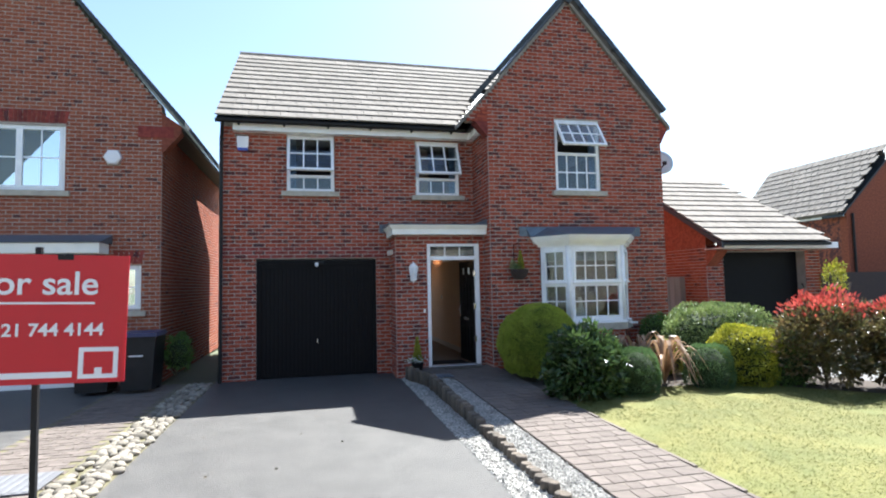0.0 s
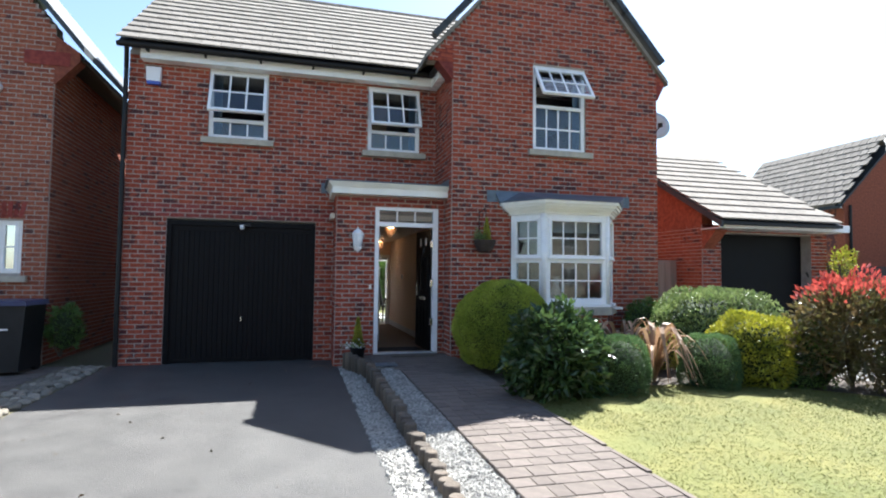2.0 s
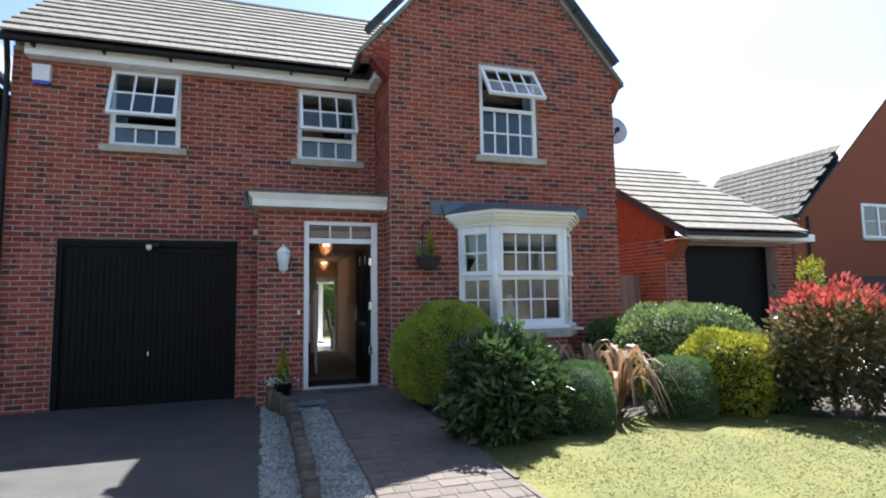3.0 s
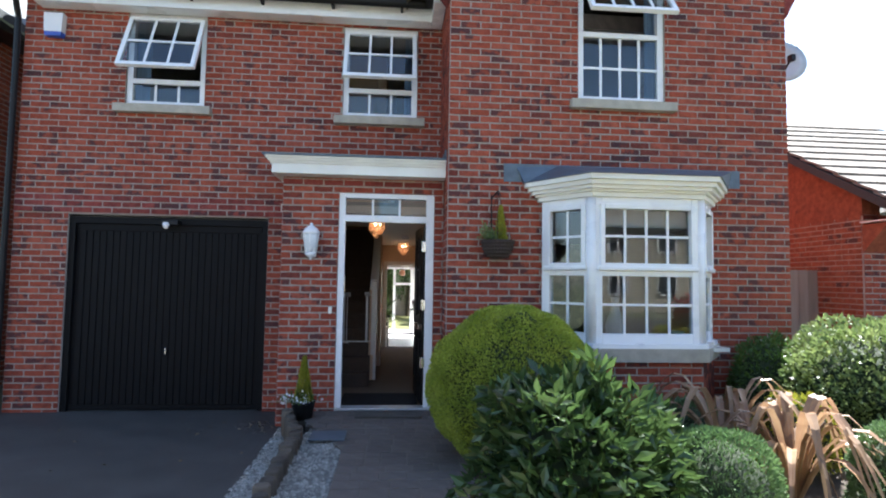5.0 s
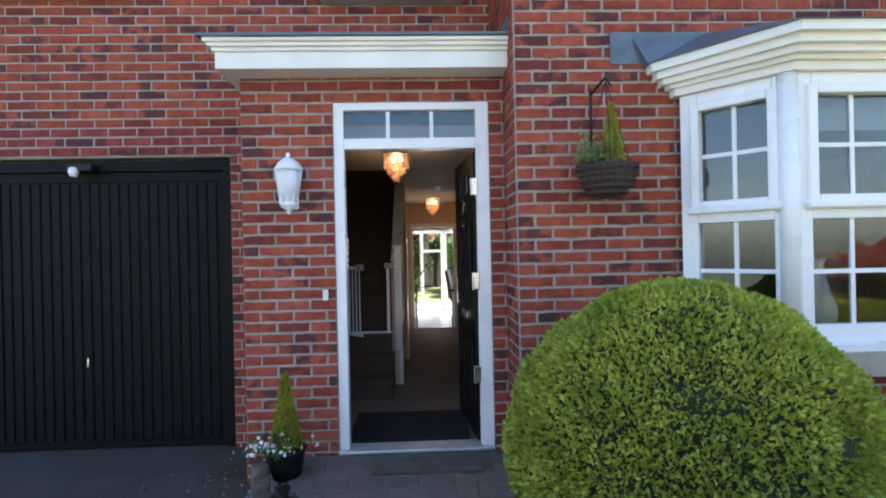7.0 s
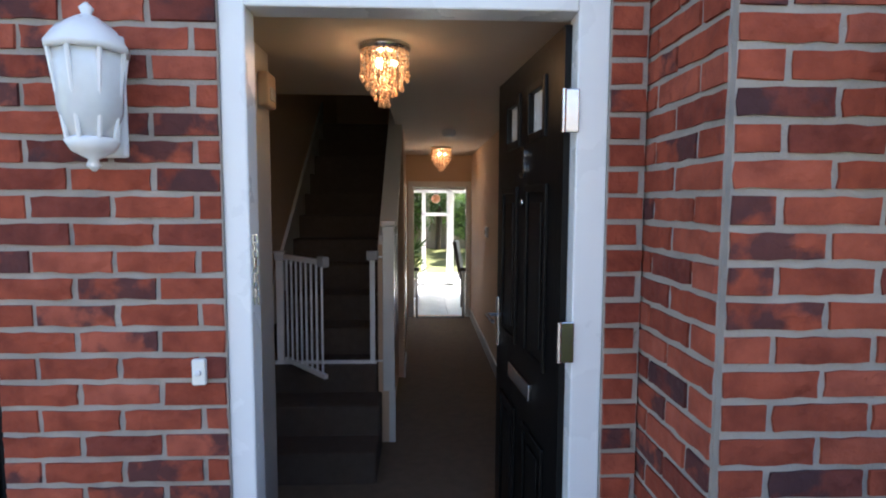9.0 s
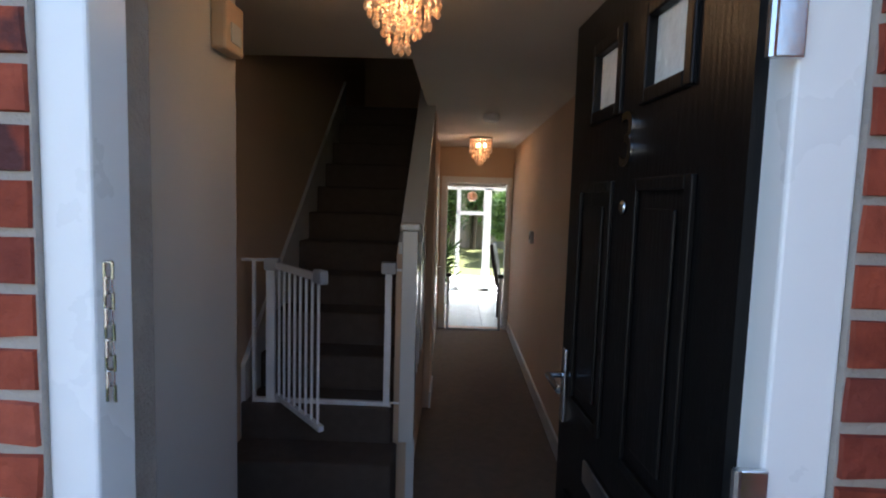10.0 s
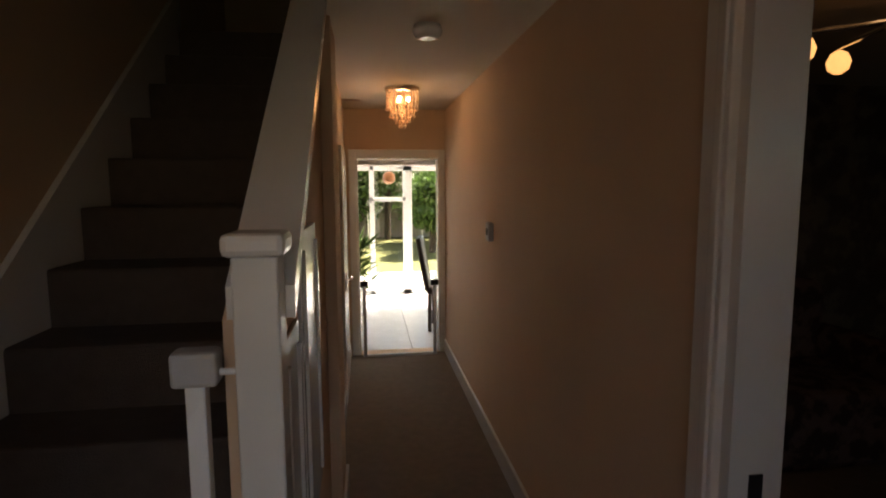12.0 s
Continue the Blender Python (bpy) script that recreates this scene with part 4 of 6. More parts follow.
# ---- hall ----
HZ, HC = 0.17, 2.43
tagged(link("floor", boxes((1.78, 3.9, 9.80, 15.72, 0.0, HZ)), CARPET), "beige carpeted hall floor", "floor", kind="structure")
tagged(link("ceiling", boxes(*[(p, q, a, b, HC, HC + 0.09) for p, q, a, b in slab_rects(1.7, 3.80, 9.94, 15.8, [(1.88, 2.74, 11.56, 15.2)])]), CEIL), "pale hall ceiling, open above the stairs", "ceiling", kind="structure")
tagged(link("wall_hall_left", boxes((2.12, 2.27, 9.94, 10.66, HZ, HC), (1.80, 2.12, 10.56, 10.66, HZ, HC)), PLASTER_W), "white painted return beside the front door", "wall", kind="structure")
tagged(link("wall_stair", boxes((1.78, 1.90, 10.66, 15.7, HZ, 5.0)), PLASTER), "peach painted wall beside the stairs", "wall", kind="structure")
LDOOR = (10.90, 11.69, HZ, 2.16)
tagged(link("wall_hall_right", boxes(*[(3.66, 3.77, p, q, a, b) for p, q, a, b in slab_rects(9.94, 15.76, HZ, HC, [LDOOR])]), PLASTER), "peach painted hall wall", "wall", kind="structure")
HD = (2.85, 3.60, HZ, 2.0)
tagged(link("wall_hall_end", boxes(*[(p, q, 15.74, 15.86, a, b) for p, q, a, b in slab_rects(1.78, 3.66, HZ - 0.1, HC, [HD])]), PLASTER), "peach wall at the end of the hall", "wall", kind="structure")
tagged(link("wall_porch_inner", boxes((1.78, 2.40, 9.80, 9.94, 0, HC + 0.1), (3.475, 3.80, 9.80, 9.94, 0, HC + 0.1), (2.40, 3.475, 9.80, 9.94, 2.625, HC + 0.2)), PLASTER_W), "inner face of the entrance wall", "wall", kind="structure")
tagged(link("wall_stairwell_top", boxes((1.78, 2.9, 15.2, 15.3, HC, 5.0), (2.74, 2.86, 11.56, 15.2, HC + 0.09, 5.0), (1.9, 2.74, 11.48, 11.56, HC + 0.09, 5.0)), PLASTER), "stairwell wall on the upper storey", "wall", kind="structure")


def skirting(name, *spec):
    tagged(link(name, boxes(*spec, bevel=0.004), GLOSS), "white gloss skirting board", "skirting", kind="structure")


skirting("baseboard", (3.642, 3.659, LDOOR[1] + 0.1, 15.74, HZ, HZ + 0.12))
skirting("baseboard", (3.642, 3.659, 9.95, LDOOR[0] - 0.1, HZ, HZ + 0.12))
skirting("baseboard", (2.27, 2.285, 9.95, 10.66, HZ, HZ + 0.12))
skirting("baseboard", (2.752, 2.768, 13.4, 15.74, HZ, HZ + 0.12))

stairs = thing("stairs", "carpeted staircase with a white string, its dimness put into the carpet colour", "stairs", (0, 0, 0), kind="structure")
RISE, GOING = 0.187, 0.238
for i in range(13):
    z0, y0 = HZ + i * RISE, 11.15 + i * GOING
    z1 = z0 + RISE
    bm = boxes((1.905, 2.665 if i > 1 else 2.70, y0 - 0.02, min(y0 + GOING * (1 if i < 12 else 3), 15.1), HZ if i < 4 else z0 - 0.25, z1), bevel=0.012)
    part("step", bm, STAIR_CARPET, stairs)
string = prism([(11.62, 0.55), (11.62, 0.92), (14.05, 0.92 + 2.43 * 0.786), (14.05, 0.55 + 2.43 * 0.786)], "x", 1.902, 1.925)
part("wall_string", string, GLOSS, stairs, "white painted string board against the wall")
cap = prism([(11.69, 1.50), (11.69, 1.56), (13.30, 2.80), (13.30, 2.74)], "x", 2.68, 2.80)
part("handrail", cap, GLOSS, stairs, "white painted capping rail")
np_ = thing("newel_post", "square white gloss newel post", "newel post", (2.745, 11.655, 0.545))
part("post", boxes((-0.038, 0.038, -0.038, 0.038, 0, 1.075), bevel=0.004), GLOSS, np_)
part("cap", boxes((-0.052, 0.052, -0.052, 0.052, 1.075, 1.115), bevel=0.012), GLOSS, np_)
part("drop", boxes((-0.002, 0.04, 0.02, 0.04, -0.37, 0)), GLOSS, np_)
tagged(link("wall_under_stairs", prism([(11.69, HZ), (15.74, HZ), (15.74, HC), (13.25, HC + 0.2), (11.69, 1.50)], "x", 2.672, 2.75), PLASTER), "peach wall under the staircase", "wall", kind="structure")
pn = thing("panel_trim", "white gloss moulded panels on the stair wall", "panelling", (0, 0, 0), kind="structure")
for y0, y1, z1 in ((11.76, 12.02, 1.42), (12.10, 12.52, 1.62)):
    part("cupboard_door", boxes((2.751, 2.763, y0, y1, 0.75, z1), bevel=0.003), GLOSS, pn)
    part("moulding", boxes((2.763, 2.772, y0 + 0.03, y0 + 0.05, 0.8, z1 - 0.05), (2.763, 2.772, y1 - 0.05, y1 - 0.03, 0.8, z1 - 0.05)), GLOSS, pn)
tagged(link("pier", boxes((2.751, 2.80, 13.05, 13.42, HZ, HC), bevel=0.003), PLASTER), "narrow wall pier past the stairs", "wall", kind="structure")
skirting("baseboard", (2.80, 2.815, 13.04, 13.44, HZ, HZ + 0.13))

# stair gate, swung open
sg = thing("stair_gate", "white metal child safety gate at the stairs, standing open", "safety gate", (0, 11.63, 0.725))
GREY = mat("grey_plastic", (0.45, 0.45, 0.46), 0.5)
for x0, w in ((1.96, 0.014), (2.03, 0.045), (2.625, 0.033)):
    part("upright", boxes((x0, x0 + w, -0.014, 0.014, 0, 0.70 if w > 0.02 else 0.73), bevel=0.003), WHITE, sg)
part("bottom_bar", boxes((1.97, 2.665, -0.013, 0.013, 0, 0.026), bevel=0.003), WHITE, sg)
for x in (2.02, 2.605):
    part("clamp", boxes((x, x + 0.075, -0.025, 0.025, 0.68, 0.74), bevel=0.008), GREY, sg, "grey plastic clamp")
part("spindle", merge(rod((1.905, 0, 0.73), (2.03, 0, 0.73), 0.008), rod((2.63, 0, 0.70), (2.71, 0, 0.70), 0.006), rod((2.63, 0, 0.02), (2.71, 0, 0.02), 0.006)), WHITE, sg)
leaf = part("gate_leaf", boxes((0, 0.5, -0.012, 0.012, 0.03, 0.055)), WHITE, sg, "white gate leaf swung towards the hall")
part("top_rail", boxes((0, 0.5, -0.012, 0.012, 0.69, 0.72)), WHITE, leaf)
for i in range(8):
    part("bar", rod((0.03 + i * 0.062, 0, 0.04), (0.03 + i * 0.062, 0, 0.70), 0.007), WHITE, leaf)
part("latch", boxes((0.44, 0.52, -0.02, 0.02, 0.68, 0.74), bevel=0.008), GREY, leaf)
leaf.matrix_basis = pose(2.085, -0.01, 0, 0, 0, -50)

# lamps
# Amber tint and faint emission put the lamplight's sparkle into the drops.
DROP = mat("crystal_drop_painted_glow", (0.50, 0.30, 0.18), 0.06, bump=0, transmit=0.4, jitter=0.8, emit=(1.0, 0.52, 0.24), power=0.02)
BULB = mat("lamp_bulb", (1, 0.9, 0.7), 0.3, bump=0, emit=(1.0, 0.66, 0.34), power=7)


def chandelier(x, y, z, s):
    c = thing("ceiling_lamp", "flush crystal drop ceiling lamp, lit warm", "ceiling lamp", (x, y, z), group="crystal lamps in the hall")
    part("plate", lathe([(0.135 * s, 0), (0.14 * s, -0.012), (0.12 * s, -0.03), (0.02, -0.032)], 24), GOLD, c)
    rng = random.Random(3)
    for k, (r, n, l0, l1) in enumerate(((0.125, 22, 0.04, 0.17), (0.095, 17, 0.06, 0.22), (0.06, 11, 0.08, 0.26), (0.025, 5, 0.1, 0.30))):
        bm = bmesh.new()
        for i in range(n):
            a = 2 * math.pi * i / n + k
            zz = -0.03
            end = -(l1 + rng.uniform(-0.012, 0.012)) * s
            while zz > end:
                big = zz - 0.02 * s <= end
                bmesh.ops.create_icosphere(bm, subdivisions=1, radius=(0.011 if big else 0.0065) * s, matrix=Matrix.Translation((r * s * math.cos(a), r * s * math.sin(a), zz)) @ Matrix.Diagonal((1, 1, 1.4, 1)))
                zz -= 0.019 * s
        part("crystal_tier", bm, DROP, c)
    for i in range(3):
        a = i * 2.1
        bm = bmesh.new()
        bmesh.ops.create_uvsphere(bm, u_segments=10, v_segments=6, radius=0.02 * s, matrix=Matrix.Translation((0.05 * s * math.cos(a), 0.05 * s * math.sin(a), -0.09 * s)))
        part("bulb", bm, BULB, c)
    lt = new("lamp_light", bpy.data.lights.new("lamp_light", "POINT"))
    lt.data.energy, lt.data.color, lt.data.shadow_soft_size = 0.46, (1.0, 0.58, 0.28), 0.05
    lt.parent, lt.location = c, (0, 0, -0.16 * s)


chandelier(2.80, 10.50, HC, 0.8)
chandelier(3.20, 14.65, HC, 0.9)
sm = thing("smoke_alarm", "white round smoke alarm on the ceiling", "smoke alarm", (3.21, 13.14, HC))
part("body", lathe([(0.058, 0), (0.065, -0.025), (0.055, -0.05), (0.035, -0.058)], 20), GLOSS, sm)
th = thing("thermostat", "small white wall thermostat", "thermostat", (3.66, 13.82, 1.47))
part("body", boxes((-0.03, 0, -0.045, 0.045, -0.055, 0.055), bevel=0.008), GREY, th)
part("dial", boxes((-0.034, -0.03, -0.02, 0.02, -0.02, 0.02)), BLACK, th)
sw = thing("light_switch", "white light switch on the stair wall", "switch", (1.90, 11.2, 1.45))
part("plate", boxes((0, 0.01, -0.045, 0.045, -0.045, 0.045), bevel=0.004), GLOSS, sw)
chm = thing("door_chime", "white door chime box high on the wall", "door chime", (2.27, 10.55, 2.25))
part("box", boxes((0, 0.045, -0.065, 0.065, -0.07, 0.07), bevel=0.008), PLASTER, chm)
part("grille", boxes((0.045, 0.05, -0.035, 0.035, -0.045, 0.01), bevel=0.002), GLOSS, chm)
ch = thing("door_chain", "steel security chain hanging on the door jamb", "chain", (2.482, 9.69, 1.68))
for i in range(9):
    bm = bmesh.new()
    bm = merge(rod((-0.006, 0, 0.0), (-0.006, 0, -0.024), 0.0025, 6), rod((0.006, 0, 0), (0.006, 0, -0.024), 0.0025, 6), rod((-0.006, 0, 0), (0.006, 0, 0), 0.0025, 6))
    part("link", bm, GOLD, ch).matrix_basis = pose(0, 0, -i * 0.022, 0, 0, 90 * (i % 2))
mt = tagged(link("entrance_mat", boxes((2.42, 3.34, 9.86, 10.68, HZ, HZ + 0.012), bevel=0.003), mat("black_matting", (0.012, 0.012, 0.013), 0.98, bump=1.0, bump_scale=200)), "black entrance matting inside the front door", "mat")

# doorway to the front room
fr = thing("lounge_doorway", "white moulded door casing of the front room", "door casing", (0, 0, 0), kind="structure")
y0, y1, _, zt = LDOOR
part("lining", boxes((3.655, 3.775, y1 - 0.03, y1, HZ, zt), (3.655, 3.775, y0, y0 + 0.03, HZ, zt), (3.655, 3.775, y0 + 0.03, y1 - 0.03, zt - 0.03, zt)), GLOSS, fr)
for a, b in ((y1, y1 + 0.09), (y0 - 0.09, y0)):
    part("architrave", boxes((3.636, 3.659, a, b, HZ, zt + 0.09), bevel=0.004), GLOSS, fr)
    part("architrave_bead", boxes((3.628, 3.637, a + 0.015, a + 0.04, HZ, zt + 0.07), bevel=0.003), GLOSS, fr)
part("architrave_head", boxes((3.636, 3.659, y0, y1, zt, zt + 0.09), bevel=0.004), GLOSS, fr)
part("strike_plate", boxes((3.70, 3.73, y1 - 0.034, y1 - 0.029, 1.05, 1.14)), BLACK, fr)
lf = tagged(link("floor_lounge", boxes((3.8, 7.3, 9.42, 15.7, 0, HZ)), CARPET), "carpeted front room floor", "floor", kind="structure")
tagged(link("ceiling_lounge", boxes((3.8, 7.3, 9.42, 15.7, HC, HC + 0.08)), CEIL), "front room ceiling", "ceiling", kind="structure")
tagged(link("wall_lounge_back", boxes((3.8, 7.3, 14.2, 14.3, HZ, HC)), mat("floral_wallpaper", (0.10, 0.075, 0.06), 0.85, second=(0.2, 0.15, 0.11), scale=7, spread=0.15)), "dark patterned wallpaper of the front room", "wall", kind="structure")
pic = thing("picture", "dark framed picture on the front room wall", "picture", (4.95, 14.2, 1.72))
part("frame", boxes(*[(-0.3, 0.3, -0.02, 0, 0.10, 0.13), (-0.3, 0.3, -0.02, 0, -0.13, -0.10), (-0.3, -0.27, -0.02, 0, -0.10, 0.10), (0.27, 0.3, -0.02, 0, -0.10, 0.10)]), BLACK, pic)
part("print", boxes((-0.27, 0.27, -0.01, 0, -0.10, 0.10)), mat("dark_print", (0.10, 0.09, 0.07), 0.6, vary=0.6, scale=12), pic)
sofa = thing("sofa", "dark patterned sofa in the front room", "sofa", (5.0, 13.6, HZ))
SOFA = mat("patterned_fabric", (0.06, 0.035, 0.03), 0.95, second=(0.16, 0.10, 0.08), scale=9, spread=0.1)
part("seat", boxes((-0.9, 0.9, -0.4, 0.35, 0.0, 0.45), bevel=0.05), SOFA, sofa)
part("backrest", boxes((-0.9, 0.9, 0.2, 0.5, 0.3, 0.95), bevel=0.07), SOFA, sofa)
for x in (-1.0, 0.82):
    part("armrest", boxes((x, x + 0.18, -0.4, 0.45, 0.1, 0.65), bevel=0.05), SOFA, sofa)
cl = thing("lounge_lamp", "ceiling lamp with glowing frosted glass shades", "ceiling lamp", (4.55, 12.2, HC))
part("rose", lathe([(0.07, 0), (0.07, -0.03), (0.03, -0.05), (0.02, -0.2), (0.04, -0.22), (0.01, -0.25)], 16), GOLD, cl)
SHADE = mat("frosted_shade", (0.9, 0.8, 0.6), 0.5, bump=0, emit=(1.0, 0.48, 0.17), power=0.2)
for i in range(5):
    a = i * 2 * math.pi / 5 + 2.7
    p = (0.26 * math.cos(a), 0.26 * math.sin(a), -0.26)
    part("arm", rod((0, 0, -0.2), (p[0], p[1], -0.22), 0.008), GOLD, cl)
    part("shade", lathe([(0.01, 0.03), (0.026, 0.02), (0.038, -0.008), (0.032, -0.035), (0.012, -0.05)], 14, p), SHADE, cl)
lt = new("lounge_light", bpy.data.lights.new("lounge_light", "POINT"))
lt.data.energy, lt.data.color, lt.data.shadow_soft_size = 0.06, (1.0, 0.6, 0.3), 0.1
lt.parent, lt.location = cl, (0, 0, -0.12)

# doorway to the kitchen
kd = thing("kitchen_doorway", "white door casing at the end of the hall", "door casing", (0, 0, 0), kind="structure")
part("lining", boxes((2.845, 2.86, 15.73, 15.87, HZ, 2.0), (3.59, 3.605, 15.73, 15.87, HZ, 2.0), (2.86, 3.59, 15.73, 15.87, 1.985, 2.0)), GLOSS, kd)
part("architrave", boxes((2.78, 2.845, 15.715, 15.74, HZ, 2.07), bevel=0.004), GLOSS, kd)
part("architrave", boxes((3.605, 3.655, 15.715, 15.74, HZ, 2.07), bevel=0.004), GLOSS, kd)
part("architrave_head", boxes((2.845, 3.605, 15.715, 15.74, 2.0, 2.07), bevel=0.004), GLOSS, kd)
side_door = thing("cupboard_door", "white panelled door in the hall's side wall", "door", (2.752, 14.9, HZ))
part("slab", boxes((0, 0.02, -0.38, 0.38, 0.01, 1.85), bevel=0.004), GLOSS, side_door)
hd = part("handle", boxes((0.02, 0.032, -0.32, -0.28, 0.82, 0.96), bevel=0.003), GOLD, side_door, "chrome door handle")
part("lever", merge(rod((0.03, -0.30, 0.91), (0.065, -0.30, 0.91), 0.008), rod((0.065, -0.30, 0.91), (0.065, -0.18, 0.91), 0.008)), GOLD, hd)
kg = thing("kitchen_gate", "safety gate posts in the kitchen doorway, gate folded back", "safety gate", (0, 15.66, HZ))
for x in (2.885, 3.53):
    part("post", boxes((x, x + 0.03, -0.015, 0.015, 0, 0.66), bevel=0.003), GREY, kg)
    part("clamp", boxes((x - 0.02, x + 0.05, -0.02, 0.02, 0.66, 0.71), bevel=0.006), BLACK, kg)
part("threshold_bar", boxes((2.885, 3.56, -0.015, 0.015, 0, 0.02)), GREY, kg)
lf2 = part("gate_leaf", boxes((0, 0.03, 0, 0.6, 0.63, 0.66)), WHITE, kg)
part("bottom_rail", boxes((0, 0.03, 0, 0.6, 0.03, 0.06)), WHITE, lf2)
for i in range(7):
    part("bar", rod((0.015, 0.05 + i * 0.085, 0.05), (0.015, 0.05 + i * 0.085, 0.64), 0.007), WHITE, lf2)
lf2.matrix_basis = pose(3.535, 0.0, 0, 0, 0, -8)

# ---- kitchen diner and garden room ----
KZ = HZ - 0.005
kf = tagged(link("floor_kitchen", boxes((-1.2, 7.3, 15.72, 18.75, 0, KZ - 0.004)), mat("grout", (0.4, 0.4, 0.4), 0.8)), "pale tiled kitchen floor", "floor", kind="structure")
KTILES = []
for i in range(-4, 8):
    for j in range(7):
        x, y = 2.9 + i * 0.45, 15.78 + j * 0.42
        KTILES.append(Matrix.Translation((x, y, KZ - 0.006)))
tagged(link("ceiling_kitchen", boxes((-1.2, 7.3, 15.86, 18.75, HC - 0.06, HC)), PLASTER_W), "white kitchen ceiling", "ceiling", kind="structure")
tagged(link("wall_kitchen_sides", boxes((0.9, 1.0, 15.86, 18.7, 0, HC), (6.4, 6.5, 15.86, 17.0, 0, HC)), PLASTER_W), "white kitchen side walls", "wall", kind="structure")
gw = thing("garden_glazing", "white framed garden doors and windows, flooded with daylight", "glazed doors", (0, 18.62, KZ), kind="structure")
for x, w in ((1.9, 0.08), (2.62, 0.06), (2.98, 0.07), (3.46, 0.13), (4.0, 0.07), (4.7, 0.08), (5.6, 0.1)):
    part("post", boxes((x, x + w, 0, 0.08, 0, 2.2), bevel=0.004), WHITE, gw)
part("head_rail", boxes((1.9, 5.7, 0.0, 0.08, 1.80, 1.92), bevel=0.004), WHITE, gw)
part("door_rail", boxes((2.98, 3.5, 0.0, 0.07, 1.36, 1.42), bevel=0.004), WHITE, gw)
part("low_rail", boxes((1.9, 5.7, 0.0, 0.08, 0, 0.07), bevel=0.004), WHITE, gw)
for a, b in ((1.98, 2.62), (3.05, 3.46), (3.59, 4.0), (4.07, 4.7)):
    p = part("pane", boxes((a, b, 0.03, 0.036, 0.07, 1.80)), CLEAR, gw)
    p.visible_shadow = False
tagged(link("patio", boxes((-2, 9, 18.75, 21.4, -0.2, 0.06)), mat("pale_paving", (0.5, 0.47, 0.42), 0.9, bump=0.3)), "pale paved patio behind the house", "patio", kind="structure")
tagged(link("garden_lawn", boxes((-6, 14, 21.4, 29, -0.2, 0.05)), LAWN), "sunlit back garden lawn", "lawn", kind="structure")
bf = thing("garden_fence", "weathered panel fence along the back garden", "fence", (0, 29, 0))
for i in range(30):
    part("board", boxes((-6 + i * 0.6, -5.42 + i * 0.6, 0, 0.03, 0, 1.8)), FENCE, bf)


def dining_chair(x, y, turn):
    c = thing("dining_chair", "dark high-backed dining chair on the tiled floor", "chair", (x, y, KZ), group="dining chairs")
    CH = bpy.data.materials.get("dark_leather") or mat("dark_leather", (0.035, 0.022, 0.016), 0.45, bump=0.2)
    part("seat", boxes((-0.21, 0.21, -0.21, 0.21, 0.42, 0.49), bevel=0.02), CH, c)
    b = part("backrest", boxes((-0.21, 0.21, -0.03, 0.03, 0, 0.58), bevel=0.02), CH, c)
    b.matrix_basis = pose(0, 0.2, 0.45, -10, 0, 0)
    for sx in (-0.18, 0.18):
        for sy in (-0.18, 0.18):
            part("leg", boxes((sx - 0.02, sx + 0.02, sy - 0.02, sy + 0.02, 0, 0.42), bevel=0.004), CH, c)
    c.matrix_basis = pose(x, y, KZ, 0, 0, turn)


dining_chair(3.80, 16.62, 80)
dining_chair(4.6, 17.9, 90)
ks = thing("kitchen_lamp", "copper coloured crystal lamp in the garden room", "ceiling lamp", (3.22, 17.6, HC - 0.06))
part("rod", rod((0, 0, 0), (0, 0, -0.5), 0.006), GOLD, ks)
part("shade", lathe([(0.03, -0.45), (0.07, -0.48), (0.08, -0.55), (0.03, -0.6)], 14), mat("amber_shade", (0.6, 0.25, 0.12), 0.3), ks)


# ---- plants ----
def shell_points(rng, n, centre, radii, depth=0.25, flat=None, lump=0.12, freq=2.2, low=-0.6, square=2.0):
    """Points near the lumpy skin of an ellipsoid, with the way outwards."""
    d = rng.normal(size=(n * 2, 3))
    d /= np.linalg.norm(d, axis=1)[:, None]
    d = d[d[:, 2] > low][:n]
    out = []
    for v in d:
        k = 1 + lump * noise.noise(Vector(v) * freq + Vector(centre) * 3) * 2
        k /= (math.hypot(v[0], v[1]) ** square + abs(v[2]) ** square) ** (1 / square)
        r = k * (1 - depth * rng.random() ** 2)
        p = np.array(centre) + v * r * np.array(radii)
        out.append((p, v))
    return out


def leaves(name, pts, size, slim, material, parent, rng, up=0.25, wild=0.7, fold=0.2):
    """A small folded leaf at every point, in one mesh."""
    n = len(pts)
    verts, faces = [], []
    for p, v in pts:
        w = np.asarray(v) + rng.normal(size=3) * wild
        w[2] += up
        w /= np.linalg.norm(w) + 1e-9
        s = np.cross(w, rng.normal(size=3))
        s /= np.linalg.norm(s) + 1e-9
        nn = np.cross(w, s)
        L = size * (0.7 + 0.6 * rng.random())
        W = L * slim
        k = len(verts)
        mid = p + w * L * 0.5
        verts += [p, mid + s * W / 2 + nn * W * fold, p + w * L, mid - s * W / 2 + nn * W * fold]
        faces += [(k, k + 1, k + 2), (k, k + 2, k + 3)]
    return raw(name, [tuple(v) for v in verts], faces, material, parent)


def stems(parent, base, top, n, rng, r=0.02):
    bms = []
    for i in range(n):
        e = np.array(top) + rng.normal(size=3) * np.array((0.25, 0.25, 0.1)) * (np.array(top)[2] - base[2])
        bms.append(rod(base, tuple(e), r, 6))
    part("stems", merge(*bms), BARK, parent)


